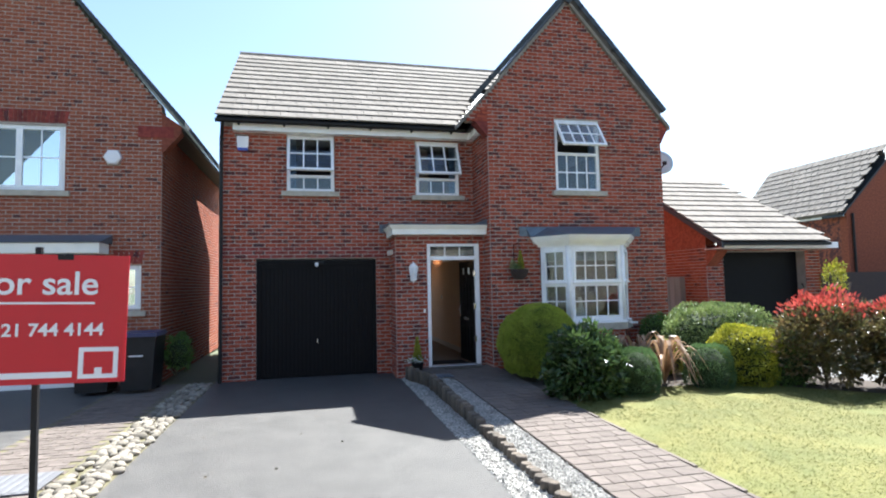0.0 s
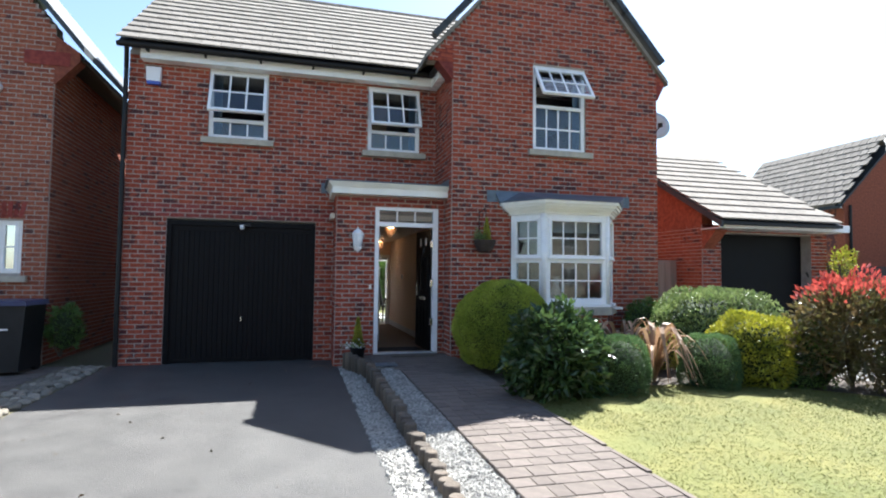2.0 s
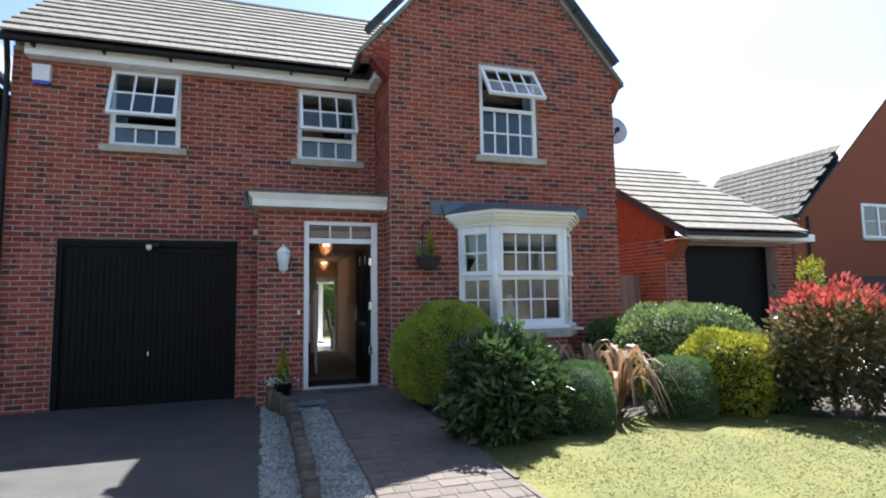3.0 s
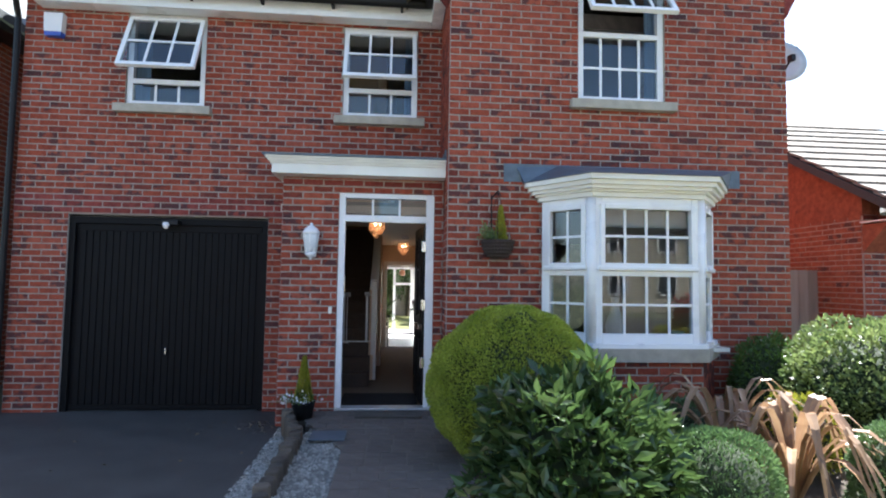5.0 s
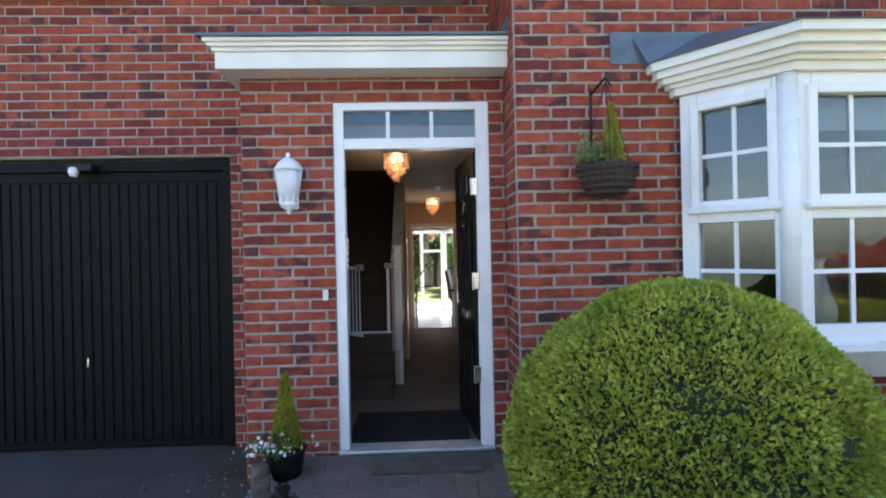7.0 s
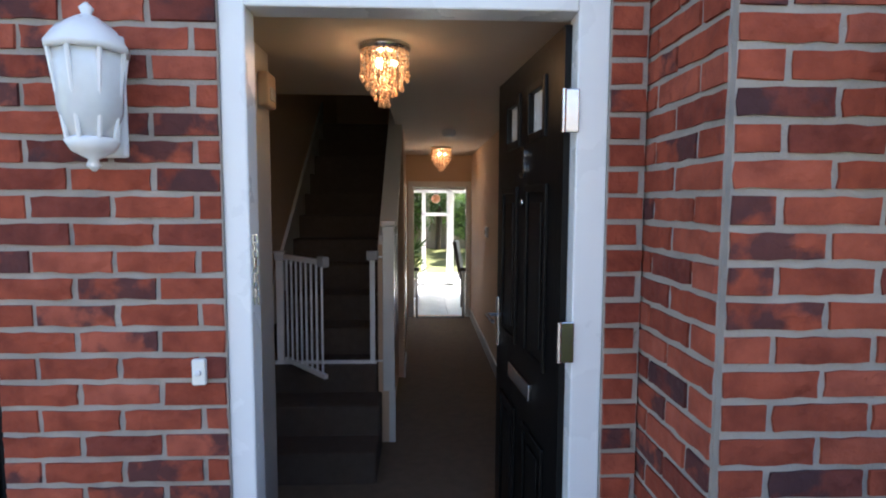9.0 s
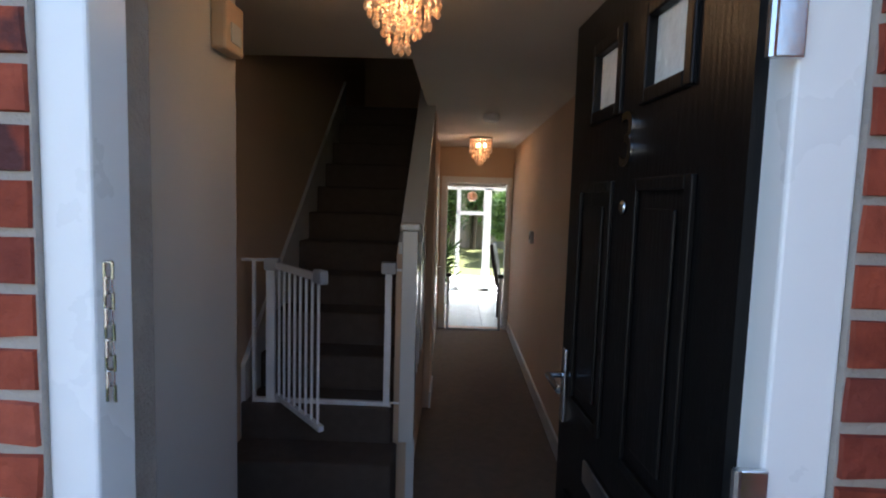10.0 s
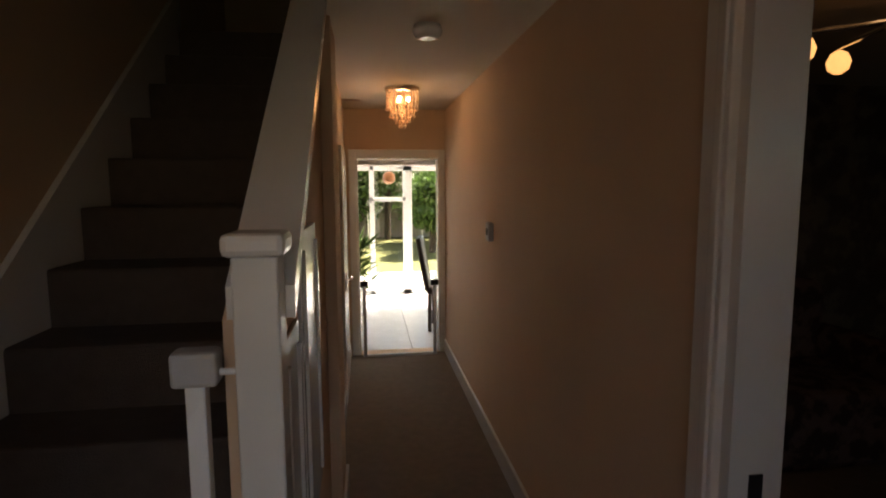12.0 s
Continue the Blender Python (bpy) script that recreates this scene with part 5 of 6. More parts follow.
# Solid lump inside a bush; its dark colour paints the shade between leaves.
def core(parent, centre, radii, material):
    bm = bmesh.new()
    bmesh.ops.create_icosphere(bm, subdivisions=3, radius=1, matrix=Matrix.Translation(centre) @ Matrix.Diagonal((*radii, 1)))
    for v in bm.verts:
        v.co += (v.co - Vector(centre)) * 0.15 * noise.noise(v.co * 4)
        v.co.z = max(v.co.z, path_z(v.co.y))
    return part("shade_core", bm, material, parent)


def bush(name, label, at, centre, radii, n, size, slim, material, dark, seed, depth=0.2, lump=0.1, freq=2.2, up=0.25, wild=0.7, inner=0.88, category="bush", low=-0.75, square=2.0):
    rng = np.random.default_rng(seed)
    b = thing(name, label, category, at)
    b.location = (0, 0, 0)
    stems(b, (at[0], at[1], path_z(at[1]) - 0.02), (centre[0], centre[1], centre[2]), 4, rng)
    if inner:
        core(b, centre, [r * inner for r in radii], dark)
    pts = [q for q in shell_points(rng, n, centre, radii, depth, None, lump, freq, low, square) if q[0][2] > path_z(q[0][1])]
    leaves("crown", pts, size, slim, material, b, rng, up, wild)
    return b


# Near-black green of the bush cores: inner shade put into the colour.
LEAF_SHADE = mat("painted_leaf_shade", (0.02, 0.032, 0.01), 0.9, bump=1.0, bump_scale=30, vary=0.4)
L_BOX = leaf_mat("box_leaf", (0.25, 0.34, 0.03), (0.50, 0.54, 0.08), 0.5)
L_RHOD = leaf_mat("laurel_leaf", (0.032, 0.068, 0.020), (0.085, 0.135, 0.042), 0.16)
L_CON = leaf_mat("conifer_leaf", (0.07, 0.14, 0.05), (0.14, 0.22, 0.08), 0.6)
L_VAR = leaf_mat("variegated_leaf", (0.09, 0.16, 0.04), (0.27, 0.32, 0.12), 0.4)
L_YEL = leaf_mat("golden_leaf", (0.20, 0.24, 0.02), (0.45, 0.42, 0.04), 0.5)
L_GRN = leaf_mat("green_leaf", (0.06, 0.12, 0.025), (0.12, 0.20, 0.04), 0.45)
L_RED = leaf_mat("red_new_leaf", (0.42, 0.05, 0.045), (0.55, 0.12, 0.09), 0.35)
L_PHO = leaf_mat("photinia_leaf", (0.07, 0.10, 0.03), (0.18, 0.11, 0.05), 0.3)
L_BRZ = leaf_mat("bronze_strap_leaf", (0.20, 0.10, 0.06), (0.38, 0.25, 0.14), 0.4)

bush("box_ball", "clipped round box bush, yellow-green leaves, beside the path", (4.1, 8.15, 0), (4.08, 8.15, 0.75), (0.71, 0.68, 0.69), 72000, 0.023, 0.55, L_BOX, LEAF_SHADE, 1, 0.10, 0.05, 3.0, inner=0.9)
bush("laurel_shrub", "dark glossy large-leaved shrub in the planting bed", (4.1, 6.55, 0), (4.07, 6.46, 0.55), (0.51, 0.44, 0.54), 4600, 0.105, 0.40, L_RHOD, LEAF_SHADE, 2, 0.4, 0.22, 2.5, up=0.1, wild=0.9, inner=0.66)
bush("conifer_dome", "low clipped flat-topped green conifer", (4.98, 6.6, 0), (4.95, 6.58, 0.38), (0.36, 0.35, 0.39), 14000, 0.03, 0.3, L_CON, LEAF_SHADE, 3, 0.10, 0.06, wild=0.5, square=3.6)
bush("conifer_dome", "low clipped flat-topped conifer beside golden privet", (6.28, 6.62, 0), (6.29, 6.62, 0.38), (0.36, 0.35, 0.39), 14000, 0.03, 0.3, L_CON, LEAF_SHADE, 4, 0.10, 0.06, wild=0.5, square=3.6)
bush("conifer_dome", "low green conifer under the bay window", (5.6, 8.2, 0), (5.55, 8.1, 0.30), (0.55, 0.38, 0.34), 7000, 0.04, 0.3, L_CON, LEAF_SHADE, 5, 0.15, 0.1, wild=0.5)
bush("variegated_shrub", "broad pale variegated shrub by the house corner", (7.9, 8.5, 0), (7.95, 8.4, 0.60), (1.2, 0.7, 0.70), 17000, 0.055, 0.5, L_VAR, LEAF_SHADE, 6, 0.2, 0.12, square=2.8)
# Added bush: its dark leaves paint the shaded end of the variegated hedge.
bush("dark_shrub", "dark green shrub standing in for the shaded part of the variegated hedge", (7.0, 8.9, 0), (6.95, 8.85, 0.55), (0.42, 0.38, 0.55), 4500, 0.05, 0.5, L_GRN, LEAF_SHADE, 7, 0.2, 0.12)
bush("golden_privet", "golden yellow-green privet bush at the lawn's edge", (7.0, 6.7, 0), (7.05, 6.7, 0.50), (0.55, 0.45, 0.50), 12000, 0.045, 0.5, L_YEL, LEAF_SHADE, 8, 0.2, 0.12, square=3.2)
bush("golden_shrub", "small bright yellow shrub behind the strap-leaved plant", (6.35, 7.75, 0), (6.35, 7.75, 0.42), (0.30, 0.28, 0.32), 3000, 0.045, 0.5, L_YEL, LEAF_SHADE, 9, 0.2, 0.15)
bush("green_shrub", "loose green shrub beside the golden privet", (7.6, 6.5, 0), (7.62, 6.5, 0.42), (0.42, 0.4, 0.46), 4500, 0.05, 0.45, L_GRN, LEAF_SHADE, 10, 0.25, 0.18)
for k, (px, py) in enumerate(((7.98, 6.1), (8.85, 5.45), (9.55, 4.8), (10.2, 4.1))):
    ph = bush("photinia", "photinia hedge shrub topped with red new leaves", (px, py, 0), (px, py, 0.80), (0.70, 0.62, 0.66), 5200, 0.09, 0.45, L_PHO, LEAF_SHADE, 60 + k, 0.5, 0.22, 2.6, inner=0.0, low=-0.9)
    ph["group"] = "photinia hedge"
    rng = np.random.default_rng(80 + k)
    inside = [(np.array((px, py, 0.84)) + rng.normal(size=3) * np.array((0.27, 0.25, 0.2)), rng.normal(size=3)) for i in range(900)]
    leaves("inner_leaves", inside, 0.08, 0.45, L_PHO, ph, rng, 0.2, 0.8)
    top = [q for q in shell_points(rng, 1500, (px, py, 0.92), (0.71, 0.63, 0.60), 0.15, None, 0.22, 2.6, 0.0) if q[0][2] > 1.18 + 0.2 * rng.random()]
    tagged(leaves("new_growth", top, 0.085, 0.42, L_RED, ph, rng, 0.6, 0.5), kind="stuff")
bush("side_shrub", "small green shrub at the neighbour's corner", (-2.35, 10.5, 0), (-2.3, 10.5, 0.6), (0.22, 0.25, 0.35), 1500, 0.06, 0.5, L_GRN, LEAF_SHADE, 14, 0.3, 0.2)
bush("young_tree", "small yellow-leaved shrub beside the detached garage", (12.6, 9.9, 0), (12.6, 9.9, 1.75), (0.2, 0.2, 0.4), 500, 0.08, 0.5, L_YEL, LEAF_SHADE, 15, 0.5, 0.3, inner=0)


def strap_plant(at, n, reach, seed):
    rng = random.Random(seed)
    p = thing("strap_leaved_plant", "bronze pink arching strap-leaved plant", "plant", at)
    for i in range(n):
        a = rng.uniform(0, 2 * math.pi)
        L, w, rise = reach * rng.uniform(0.7, 1.15), rng.uniform(0.022, 0.042), rng.uniform(0.5, 0.85)
        bm = bmesh.new()
        prev, seg = None, 9
        for k in range(seg + 1):
            t = k / seg
            r, z = L * 0.75 * t ** 1.1, rise * math.sin(t * 2.95) * (1 - 0.15 * t)
            ww = w * (0.5 + t * 1.4 if t < 0.35 else 1.0) * max(0.05, 1 - max(0, t - 0.55) / 0.45) * 0.8
            c, s = math.cos(a), math.sin(a)
            row = [bm.verts.new((r * c - o * ww * s, r * s + o * ww * c, max(0.02, z + abs(o) * ww * 0.35))) for o in (-1, 0, 1)]
            if prev:
                for q in (0, 1):
                    bm.faces.new((prev[q], prev[q + 1], row[q + 1], row[q]))
            prev = row
        part("strap_leaf", bm, L_BRZ, p)
    return p


strap_plant((5.72, 6.95, 0.11), 44, 1.0, 21)
strap_plant((5.65, 7.6, 0.14), 26, 1.15, 22)

# pots by the door
pot = thing("plant_pot", "dark pot with a small pointed conifer and white flowers", "pot", (2.12, 9.35, 0.19))
part("pot", lathe([(0.09, 0), (0.12, 0.16), (0.13, 0.18), (0.11, 0.18), (0.10, 0.15)], 18), BLACK, pot)
rng = np.random.default_rng(31)
cone = []
for i in range(2200):
    z = rng.random() ** 1.3
    a, r = rng.random() * 6.28, (1 - z) * 0.085 * (0.8 + 0.3 * rng.random()) + 0.006
    cone.append((np.array((r * math.cos(a), r * math.sin(a), 0.17 + z * 0.45)), np.array((math.cos(a) * 0.4, math.sin(a) * 0.4, 1.0))))
leaves("conifer", cone, 0.035, 0.3, L_YEL, pot, rng, 0.5, 0.25)
fl = [(np.array((rng.normal() * 0.09 - 0.05, rng.normal() * 0.07 - 0.06, 0.17 + abs(rng.normal()) * 0.05)), np.array((0, -0.3, 1))) for i in range(260)]
tagged(leaves("flowers", fl[:90], 0.03, 0.9, SIGNWHITE, pot, rng), kind="stuff")
leaves("flower_leaves", fl[90:], 0.035, 0.5, L_GRN, pot, rng)
bk = thing("hanging_basket", "dark woven wall basket with a small conifer", "hanging basket", (4.11, 9.075, 1.88))
WICKER = mat("dark_wicker", (0.05, 0.035, 0.028), 0.8, bump=0.8, bump_scale=70)
part("bowl", lathe([(0.05, 0.0), (0.11, 0.03), (0.155, 0.10), (0.175, 0.18), (0.185, 0.195), (0.165, 0.19), (0.14, 0.15)], 20), WICKER, bk)
for i in range(5):
    z = 0.03 + i * 0.035
    r = (0.115, 0.14, 0.155, 0.166, 0.176)[i]
    bm = bmesh.new()
    for k in range(28):
        a = 2 * math.pi * k / 28
        bmesh.ops.create_icosphere(bm, subdivisions=1, radius=0.016, matrix=Matrix.Translation((r * math.cos(a), r * math.sin(a), z)) @ Matrix.Rotation(a, 4, "Z") @ Matrix.Diagonal((0.5, 1.2, 0.7, 1)))
    part("weave", bm, WICKER, bk)
part("bracket", merge(rod((-0.04, 0.165, 0.15), (-0.04, 0.165, 0.70), 0.008), rod((-0.04, 0.165, 0.66), (0.0, 0.0, 0.72), 0.007), rod((0, 0, 0.72), (0.02, -0.03, 0.66), 0.006)), BLACK, bk, "black iron bracket")
for a in (0.3, 2.4, 4.5):
    part("chain", rod((0.17 * math.cos(a), 0.17 * math.sin(a), 0.19), (0, 0, 0.70), 0.003, 5), BLACK, bk)
cone = []
for i in range(1300):
    z = rng.random() ** 1.3
    a, r = rng.random() * 6.28, (1 - z) * 0.06 * (0.8 + 0.3 * rng.random()) + 0.005
    cone.append((np.array((0.03 + r * math.cos(a), r * math.sin(a), 0.18 + z * 0.36)), np.array((math.cos(a) * 0.4, math.sin(a) * 0.4, 1.0))))
leaves("conifer", cone, 0.035, 0.3, L_YEL, bk, rng, 0.5, 0.25)
fl = [(np.array((rng.normal() * 0.04 - 0.11, rng.normal() * 0.06 - 0.03, 0.19 + abs(rng.normal()) * 0.07)), np.array((-0.3, 0, 1))) for i in range(200)]
leaves("trailing_leaves", fl, 0.04, 0.5, L_VAR, bk, rng)
kp = thing("house_plant", "green arching house plant in the garden room", "plant", (2.75, 17.4, KZ))
part("pot", lathe([(0.12, 0), (0.16, 0.3), (0.17, 0.32)], 16), CREAM, kp)
rng = np.random.default_rng(33)
leaves("fronds", [(np.array((rng.normal() * 0.06, rng.normal() * 0.06, 0.35 + rng.random() * 0.5)), rng.normal(size=3)) for i in range(260)], 0.28, 0.12, L_GRN, kp, rng, 0.5, 0.4)


# back garden greenery
def garden_tree(x, y, h, r, seed, material):
    rng = np.random.default_rng(seed)
    t = thing("garden_tree", "leafy green tree in the back garden", "tree", (x, y, 0.04))
    part("trunk", merge(rod((0, 0, 0), (0.05, 0, h * 0.55), 0.09, 8), *[rod((0.03, 0, h * 0.35), (r * 0.6 * math.cos(a), r * 0.6 * math.sin(a), h * 0.75), 0.035, 6) for a in (0.3, 1.7, 3.2, 4.6)]), BARK, t)
    pts = []
    for i in range(9):
        c = (rng.normal() * r * 0.4, rng.normal() * r * 0.4, h * (0.3 + 0.6 * rng.random()))
        pts += shell_points(rng, 500, c, (r * 0.55, r * 0.55, r * 0.5), 0.6, None, 0.2, 2.0, -1)
    leaves("crown", pts, 0.16, 0.55, material, t, rng, 0.1, 0.9)


for i, (x, y, h, r) in enumerate(((2.2, 27.6, 3.4, 1.3), (3.6, 28.2, 3.8, 1.5), (5.2, 26.8, 2.6, 1.3), (6.6, 28, 4, 1.6), (0.6, 28.2, 4, 1.6), (4.6, 24.6, 1.9, 0.8))):
    garden_tree(x, y, h, r, 40 + i, L_GRN)

# ---- sale board ----
sb = thing("sale_board", "red and white estate agent's sale board on a black post", "sign", (0, 0, 0))
BX, BYs, BZs = -0.645, 2.0, 1.372
board = part("board", boxes((-0.86, 0, 0, 0.006, 0, 0.60)), RED, sb, "red board with white lettering")
board.matrix_basis = pose(BX, BYs, BZs, 0, 1.5, 3)


def lettering(body, x, z, size, bold=0.0):
    c = bpy.data.curves.new("lettering", "FONT")
    c.body, c.size, c.extrude, c.offset, c.align_x = body, size, 0.001, bold, "RIGHT"
    c.materials.append(SIGNWHITE)
    o = new("lettering", c)
    o.parent = board
    o.matrix_basis = pose(x, -0.004, z, 90, 0, 0)


lettering("For sale", -0.125, 0.415, 0.155, 0.002)
lettering("0121 744 4144", -0.095, 0.222, 0.082, 0.0016)
part("bar_text", boxes((-0.6, -0.14, -0.004, 0, 0.368, 0.378)), SIGNWHITE, board)
part("bar_text", boxes((-0.60, -0.22, -0.004, 0, 0.028, 0.055)), SIGNWHITE, board)
part("emblem", boxes((-0.195, -0.03, -0.004, 0, 0.02, 0.04), (-0.195, -0.03, -0.004, 0, 0.145, 0.165), (-0.195, -0.175, -0.004, 0, 0.04, 0.145), (-0.05, -0.03, -0.004, 0, 0.04, 0.145), (-0.127, -0.097, -0.004, 0, 0.04, 0.07)), SIGNWHITE, board)
part("post", boxes((BX - 0.40, BX - 0.375, 2.03, 2.055, 0.02, 2.02)), BLACK, sb)
part("clip", boxes((BX - 0.42, BX - 0.22, 1.985, 2.06, 1.955, 1.985)), BLACK, sb)

# ---- edging, gravel, grass ----
le = thing("log_edging", "weathered upright log edging of the raised path", "edging", (0, 0, 0), kind="structure")
rng_l = random.Random(8)
y = -1.0
while y < 9.45:
    r = rng_l.uniform(0.05, 0.065)
    top = path_z(y) + rng_l.uniform(0.0, 0.05) + (0.06 if y > 6 else 0.02)
    x = 2.19 + rng_l.uniform(-0.012, 0.012) - (0.0 if y < 8.6 else (y - 8.6) * 0.3)
    part("log", lathe([(r, -0.02), (r, top - 0.012), (r * 0.85, top)], 9, (x, y, 0)), LOG, le)
    y += r * 2 + 0.006


def stones(name, label, n, region, size, material, seed, z_of):
    rng = np.random.default_rng(seed)
    base = np.array([(1, 0, 0), (-1, 0, 0), (0, 1, 0), (0, -1, 0), (0, 0, 0.7), (0, 0, -0.7)], float)
    tri = [(0, 2, 4), (2, 1, 4), (1, 3, 4), (3, 0, 4), (2, 0, 5), (1, 2, 5), (3, 1, 5), (0, 3, 5)]
    verts, faces = [], []
    for i in range(n):
        x, y = region(rng)
        s = size * (0.5 + rng.random())
        a = rng.random() * 6.28
        c, q = math.cos(a), math.sin(a)
        jig = base * (1 + rng.normal(size=(6, 3)) * 0.2) * s * np.array((1.2, 0.8, 1))
        k = len(verts)
        for v in jig:
            verts.append((x + v[0] * c - v[1] * q, y + v[0] * q + v[1] * c, z_of(x, y) + v[2] + s * 0.2))
        faces += [tuple(k + j for j in t) for t in tri]
    return tagged(raw(name, verts, faces, material, None, "stuff"), label, "gravel")


stones("gravel", "white angular gravel chippings beside the driveway", 6500, lambda r: (r.uniform(1.84, 2.15), r.uniform(0.5, 9.8)), 0.014, GRAVEL, 1, lambda x, y: 0.03)
stones("gravel", "white angular gravel chippings beside the path", 8500, lambda r: (lambda y: (r.uniform(2.22, path_left(y)), y))(r.uniform(0.5, 8.9)), 0.014, GRAVEL, 2, lambda x, y: path_z(y) - 0.03)
rng = np.random.default_rng(5)
ce = thing("cobble_edging", "row of pale rounded cobbles edging the driveway", "edging", (0, 0, 0), kind="structure")
cob = bmesh.new()
bmesh.ops.create_icosphere(cob, subdivisions=2, radius=1)
for v in cob.verts:
    v.co *= 1 + 0.12 * noise.noise(v.co * 1.7)
for f in cob.faces:
    f.smooth = True
me_c = bpy.data.meshes.new("cobble")
cob.to_mesh(me_c)
cob.free()
me_c.materials.append(COBBLE)
yy = 2.2
while yy < 10.2:
    for k in range(4):
        ob = new("cobble", me_c)
        ob.parent = ce
        s = rng.uniform(0.044, 0.072)
        ob.matrix_basis = pose(-1.68 - k * 0.115 + rng.normal() * 0.02, yy + rng.normal() * 0.02, 0.05, rng.normal() * 10, rng.normal() * 10, rng.uniform(0, 180)) @ Matrix.Diagonal((s * 1.15, s * 0.9, s * 0.62, 1))
    yy += 0.118
dc = thing("drain_cover", "flat grey inspection cover in the verge", "drain cover", (-2.62, 5.0, 0.042))
part("plate", boxes((-0.45, 0.45, -0.3, 0.3, 0, 0.015), bevel=0.004), mat("grey_steel", (0.12, 0.12, 0.125), 0.6, bump=0.5), dc)
for i in range(10):
    part("ridge", boxes((-0.42 + i * 0.085, -0.38 + i * 0.085, -0.27, 0.27, 0.015, 0.02)), mat("grey_steel_rib", (0.16, 0.16, 0.165), 0.6) if i == 0 else bpy.data.materials["grey_steel_rib"], dc)
mt2 = tagged(link("doormat", boxes((2.66, 3.36, 9.28, 9.52, path_z(9.4) + 0.002, path_z(9.4) + 0.022), bevel=0.004), mat("worn_doormat", (0.10, 0.085, 0.07), 0.98, bump=1.0, bump_scale=180, vary=0.3)), "worn brown rubber-edged doormat on the path", "doormat")
tagged(link("drain_grate", boxes((2.30, 2.62, 8.55, 8.85, path_z(8.7), path_z(8.7) + 0.012)), LEAD), "small dark drain cover in the paving", "drain cover")
rng = np.random.default_rng(9)
verts, faces = [], []
for i in range(110000):
    x, y = rng.uniform(3.7, 9.5), 6.75 - rng.random() ** 1.2 * 6.0
    if noise.noise(Vector((x * 1.2, y * 1.2, 0))) < -0.35 and rng.random() < 0.7:
        continue
    if x > lawn_right(y) - 0.05:
        continue
    a, h = rng.random() * 6.28, rng.uniform(0.005, 0.012)
    z = path_z(y) - 0.006
    c, s = math.cos(a) * 0.006, math.sin(a) * 0.006
    k = len(verts)
    verts += [(x - c, y - s, z), (x + c, y + s, z), (x + rng.normal() * 0.015, y + rng.normal() * 0.015, z + h)]
    faces.append((k, k + 1, k + 2))
tagged(raw("grass", verts, faces, leaf_mat("lit_grass_blade", (0.10, 0.122, 0.014), (0.165, 0.153, 0.037), 0.7, 0.05), None, "stuff"), "short mown grass blades of the front lawn", "grass")
tagged(link("lawn_edging", boxes(*[(3.66, 3.70, y0, y0 + 0.58, path_z(y0) - 0.06, path_z(y0) + 0.015) for y0 in [i * 0.6 for i in range(12)]]), PAVER), "thin edging between path and lawn", "edging", kind="structure")

rng = np.random.default_rng(12)
litter = [(np.array((1.5 + rng.normal() * 0.28, 9.9 - abs(rng.normal()) * 0.28, 0.034)), np.array((rng.normal(), rng.normal(), 0.0))) for i in range(70)]
litter += [(np.array((rng.uniform(-1.4, 1.8), rng.uniform(4.0, 10.2), 0.034)), np.array((rng.normal(), rng.normal(), 0.0))) for i in range(40)]
tagged(leaves("leaf_litter", litter, 0.03, 0.6, mat("dry_leaf", (0.16, 0.11, 0.06), 0.9, jitter=0.5), None, rng, 0.0, 0.05), "dry fallen leaves scattered on the tarmac driveway", "leaves", kind="stuff")

# ---- pieces of walls, floors and roofs ----
BRICK_MESH = {}


def brick_mesh(material, seed):
    """A brick with an uneven face and worn, wandering edges."""
    rb = random.Random(seed)
    w, h, nx, nz = LENGTH - 0.010, COURSE - 0.010, 6, 3
    verts, faces = [], []
    for k in range(nz):
        for i in range(nx):
            rim = i in (0, nx - 1) or k in (0, nz - 1)
            x, z = w * i / (nx - 1), h * k / (nz - 1)
            x += 0.004 * ((i == 0) - (i == nx - 1)) + rb.uniform(-0.003, 0.003)
            z += 0.004 * ((k == 0) - (k == nz - 1)) + rb.uniform(-0.003, 0.003)
            verts.append((x, -PROUD + (0.0015 if rim else -0.001) + rb.uniform(-0.0015, 0.0015), z))
    for k in range(nz - 1):
        for i in range(nx - 1):
            a = k * nx + i
            faces.append((a, a + 1, a + nx + 1, a + nx))
    ring = [*range(nx), 2 * nx - 1, *range(3 * nx - 1, 2 * nx - 1, -1), nx]
    n = len(verts)
    verts += [(verts[i][0], 0.004, verts[i][2]) for i in ring]
    for i in range(len(ring)):
        j = (i + 1) % len(ring)
        faces.append((ring[j], ring[i], n + i, n + j))
    me = bpy.data.meshes.new("brick")
    me.from_pydata(verts, [], faces)
    me.materials.append(material)
    return me


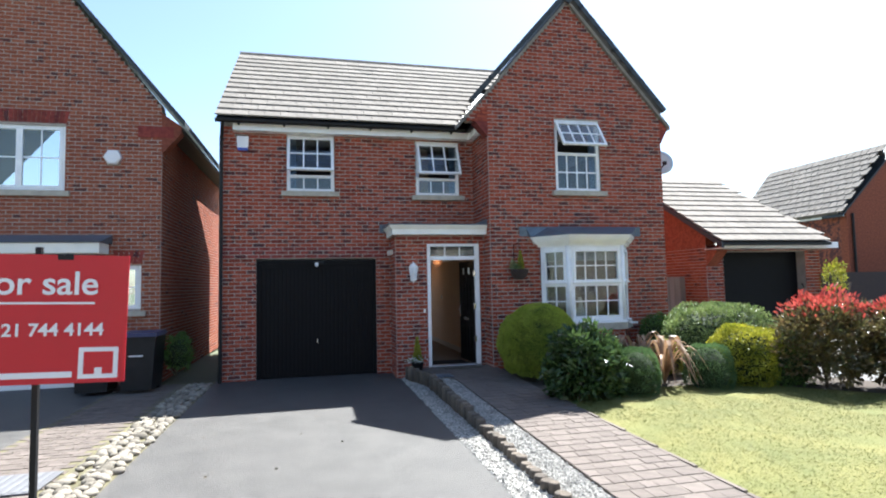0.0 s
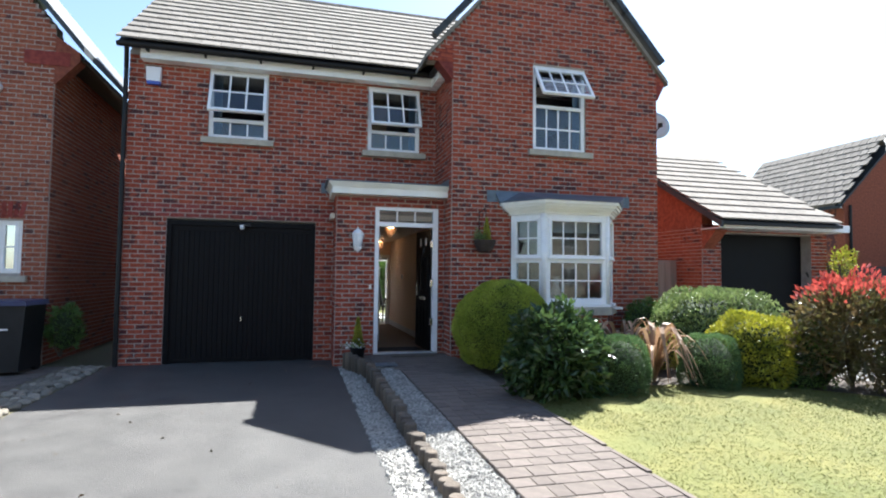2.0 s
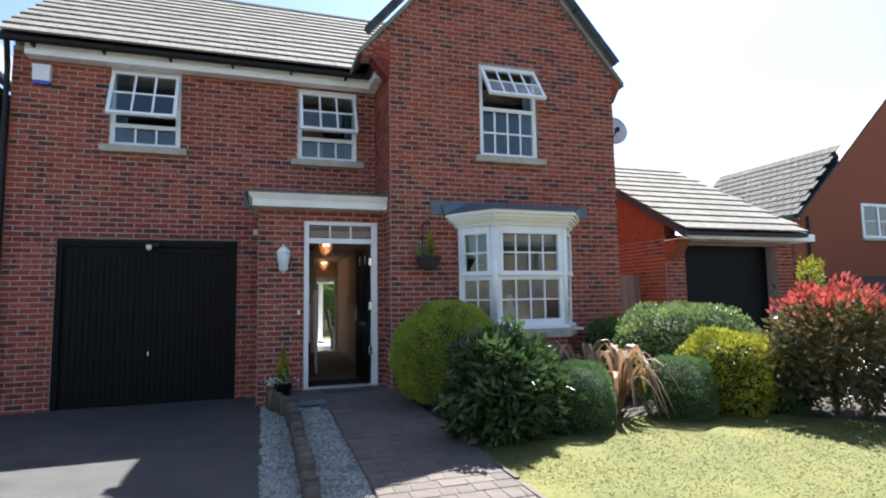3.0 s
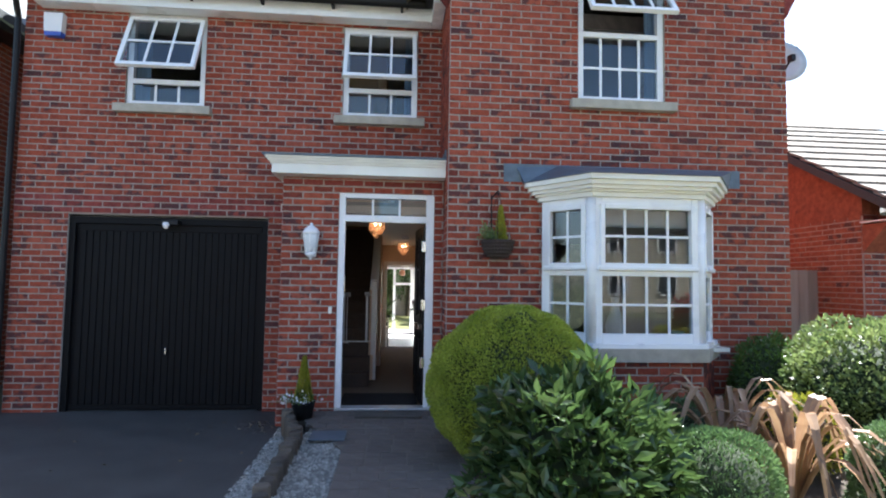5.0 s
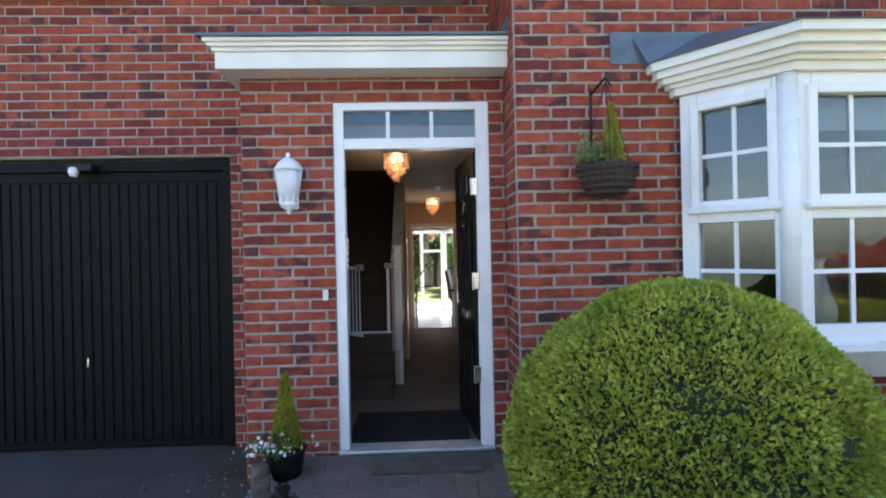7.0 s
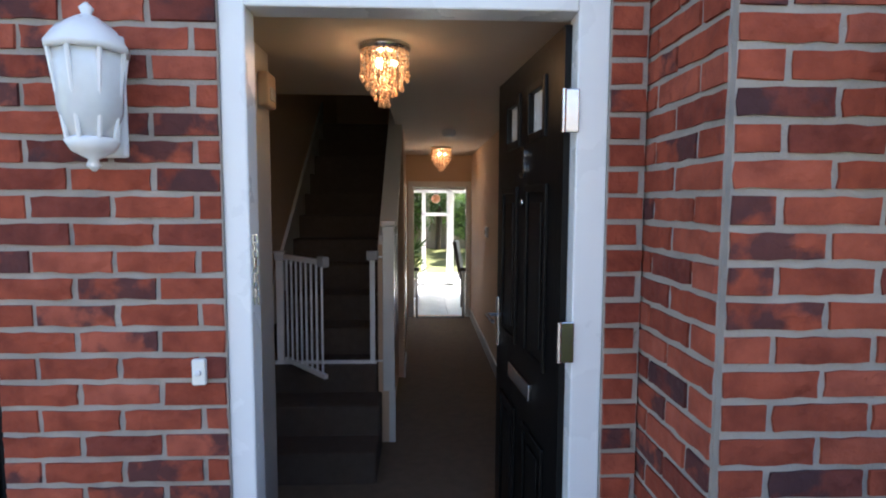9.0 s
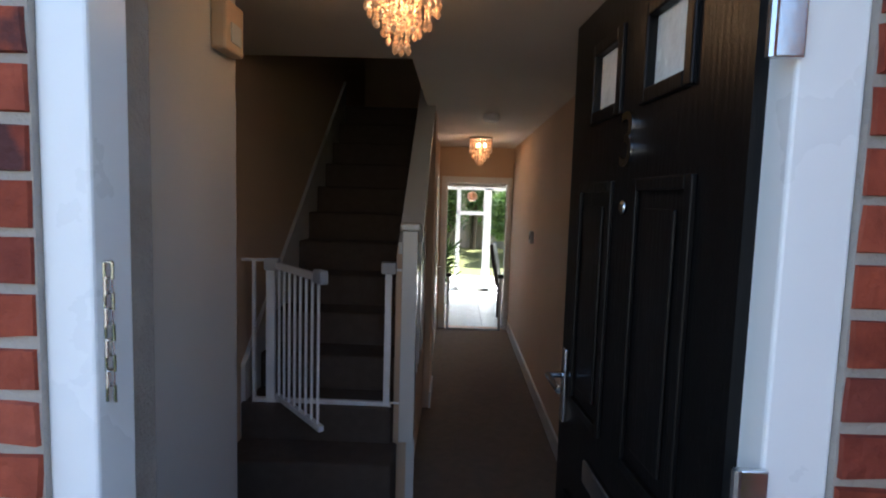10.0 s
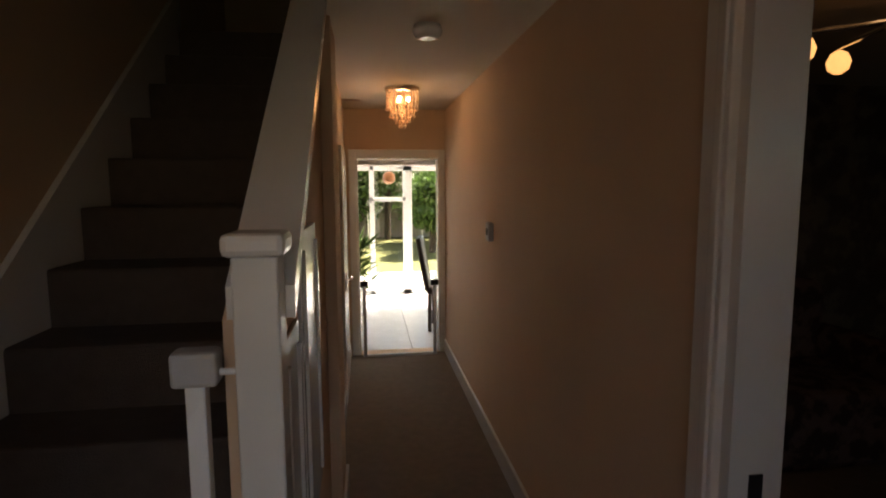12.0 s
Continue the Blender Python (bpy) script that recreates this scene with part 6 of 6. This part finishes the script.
for wall, near, face, at, sign, material in LATER:
    key = material.name
    if key not in BRICK_MESH:
        BRICK_MESH[key] = [brick_mesh(material, 70 + k) for k in range(6)]
    rr = random.Random(4)
    for p, q, a, b in near:
        ob = new("brick", rr.choice(BRICK_MESH[key]))
        ob.parent = wall
        d = rr.uniform(-0.0025, 0.0015)
        if face == "y":
            ob.location = (p, at + d, a)
        else:
            ob.matrix_basis = pose(at + d, q, a, 0, 0, -90) if sign < 0 else pose(at + d, p, a, 0, 0, 90)
lay_tiles(roof, "roof_tile", ME_TILE, TILES_MAIN)
lay_tiles(groof, "verge_tile", verge_me, VERGE)
lay_tiles(g2, "roof_tile", tile_mesh(0.30, 0.41, 0.028, TILE, "garage_tile"), G2_TILES)
lay_tiles(h3, "roof_tile", tile_mesh(0.32, 0.41, 0.028, TILE, "far_tile"), H3_TILES, 0)
lay_tiles(kf, "floor_tile", tile_mesh(0.448, 0.40, 0.008, FLOORTILE, "floor_tile"), KTILES)
pv = {}
rp = random.Random(6)
y, spots = 9.62, []
while y > 1.2:
    d = rp.choice((0.155, 0.155, 0.20))
    x = path_left(y - d / 2)
    while x < path_right(y) - 0.05:
        w = min(rp.choice((0.13, 0.17, 0.215, 0.215)), path_right(y) - x)
        if path_right(y) - x - w < 0.06:
            w = path_right(y) - x
        spots.append((x, y - d, round(w, 3), d))
        x += w
    y -= d
for i, (x, y, w, d) in enumerate(spots[:300]):
    key = (round(w, 2), d)
    if key not in pv:
        me = bpy.data.meshes.new("paver")
        bm = boxes((0.002, key[0] - 0.002, 0.002, d - 0.002, -0.03, 0))
        bmesh.ops.bevel(bm, geom=[e for e in bm.edges if e.verts[0].co.z > -1e-5 and e.verts[1].co.z > -1e-5], offset=0.004, segments=1, affect="EDGES")
        bm.to_mesh(me)
        bm.free()
        me.materials.append(PAVER)
        pv[key] = me
    ob = new("paver", pv[key])
    ob.parent = GARDEN_PATH
    ob.location = (x, y, path_z(y + d / 2) + rp.uniform(-0.002, 0.002))
rest = spots[300:]
if rest:
    tagged(link("paver_rows", boxes(*[(x + 0.003, x + w - 0.003, y + 0.003, y + d - 0.003, path_z(y) - 0.03, path_z(y) + rp.uniform(-0.002, 0.002)) for x, y, w, d in rest]), PAVER, GARDEN_PATH), kind="stuff")

strip, row, y = [], 0, 1.6
while y < 10.4:
    x = -3.24 + (0.1 if row % 2 else 0.0)
    while x < -2.25:
        strip.append((x, x + 0.19, y, y + 0.094, 0.0, 0.036 + rp.uniform(-0.003, 0.003)))
        x += 0.2
    y, row = y + 0.104, row + 1
tagged(link("paver_rows", boxes(*strip), PAVER, VERGE_STRIP), kind="stuff")
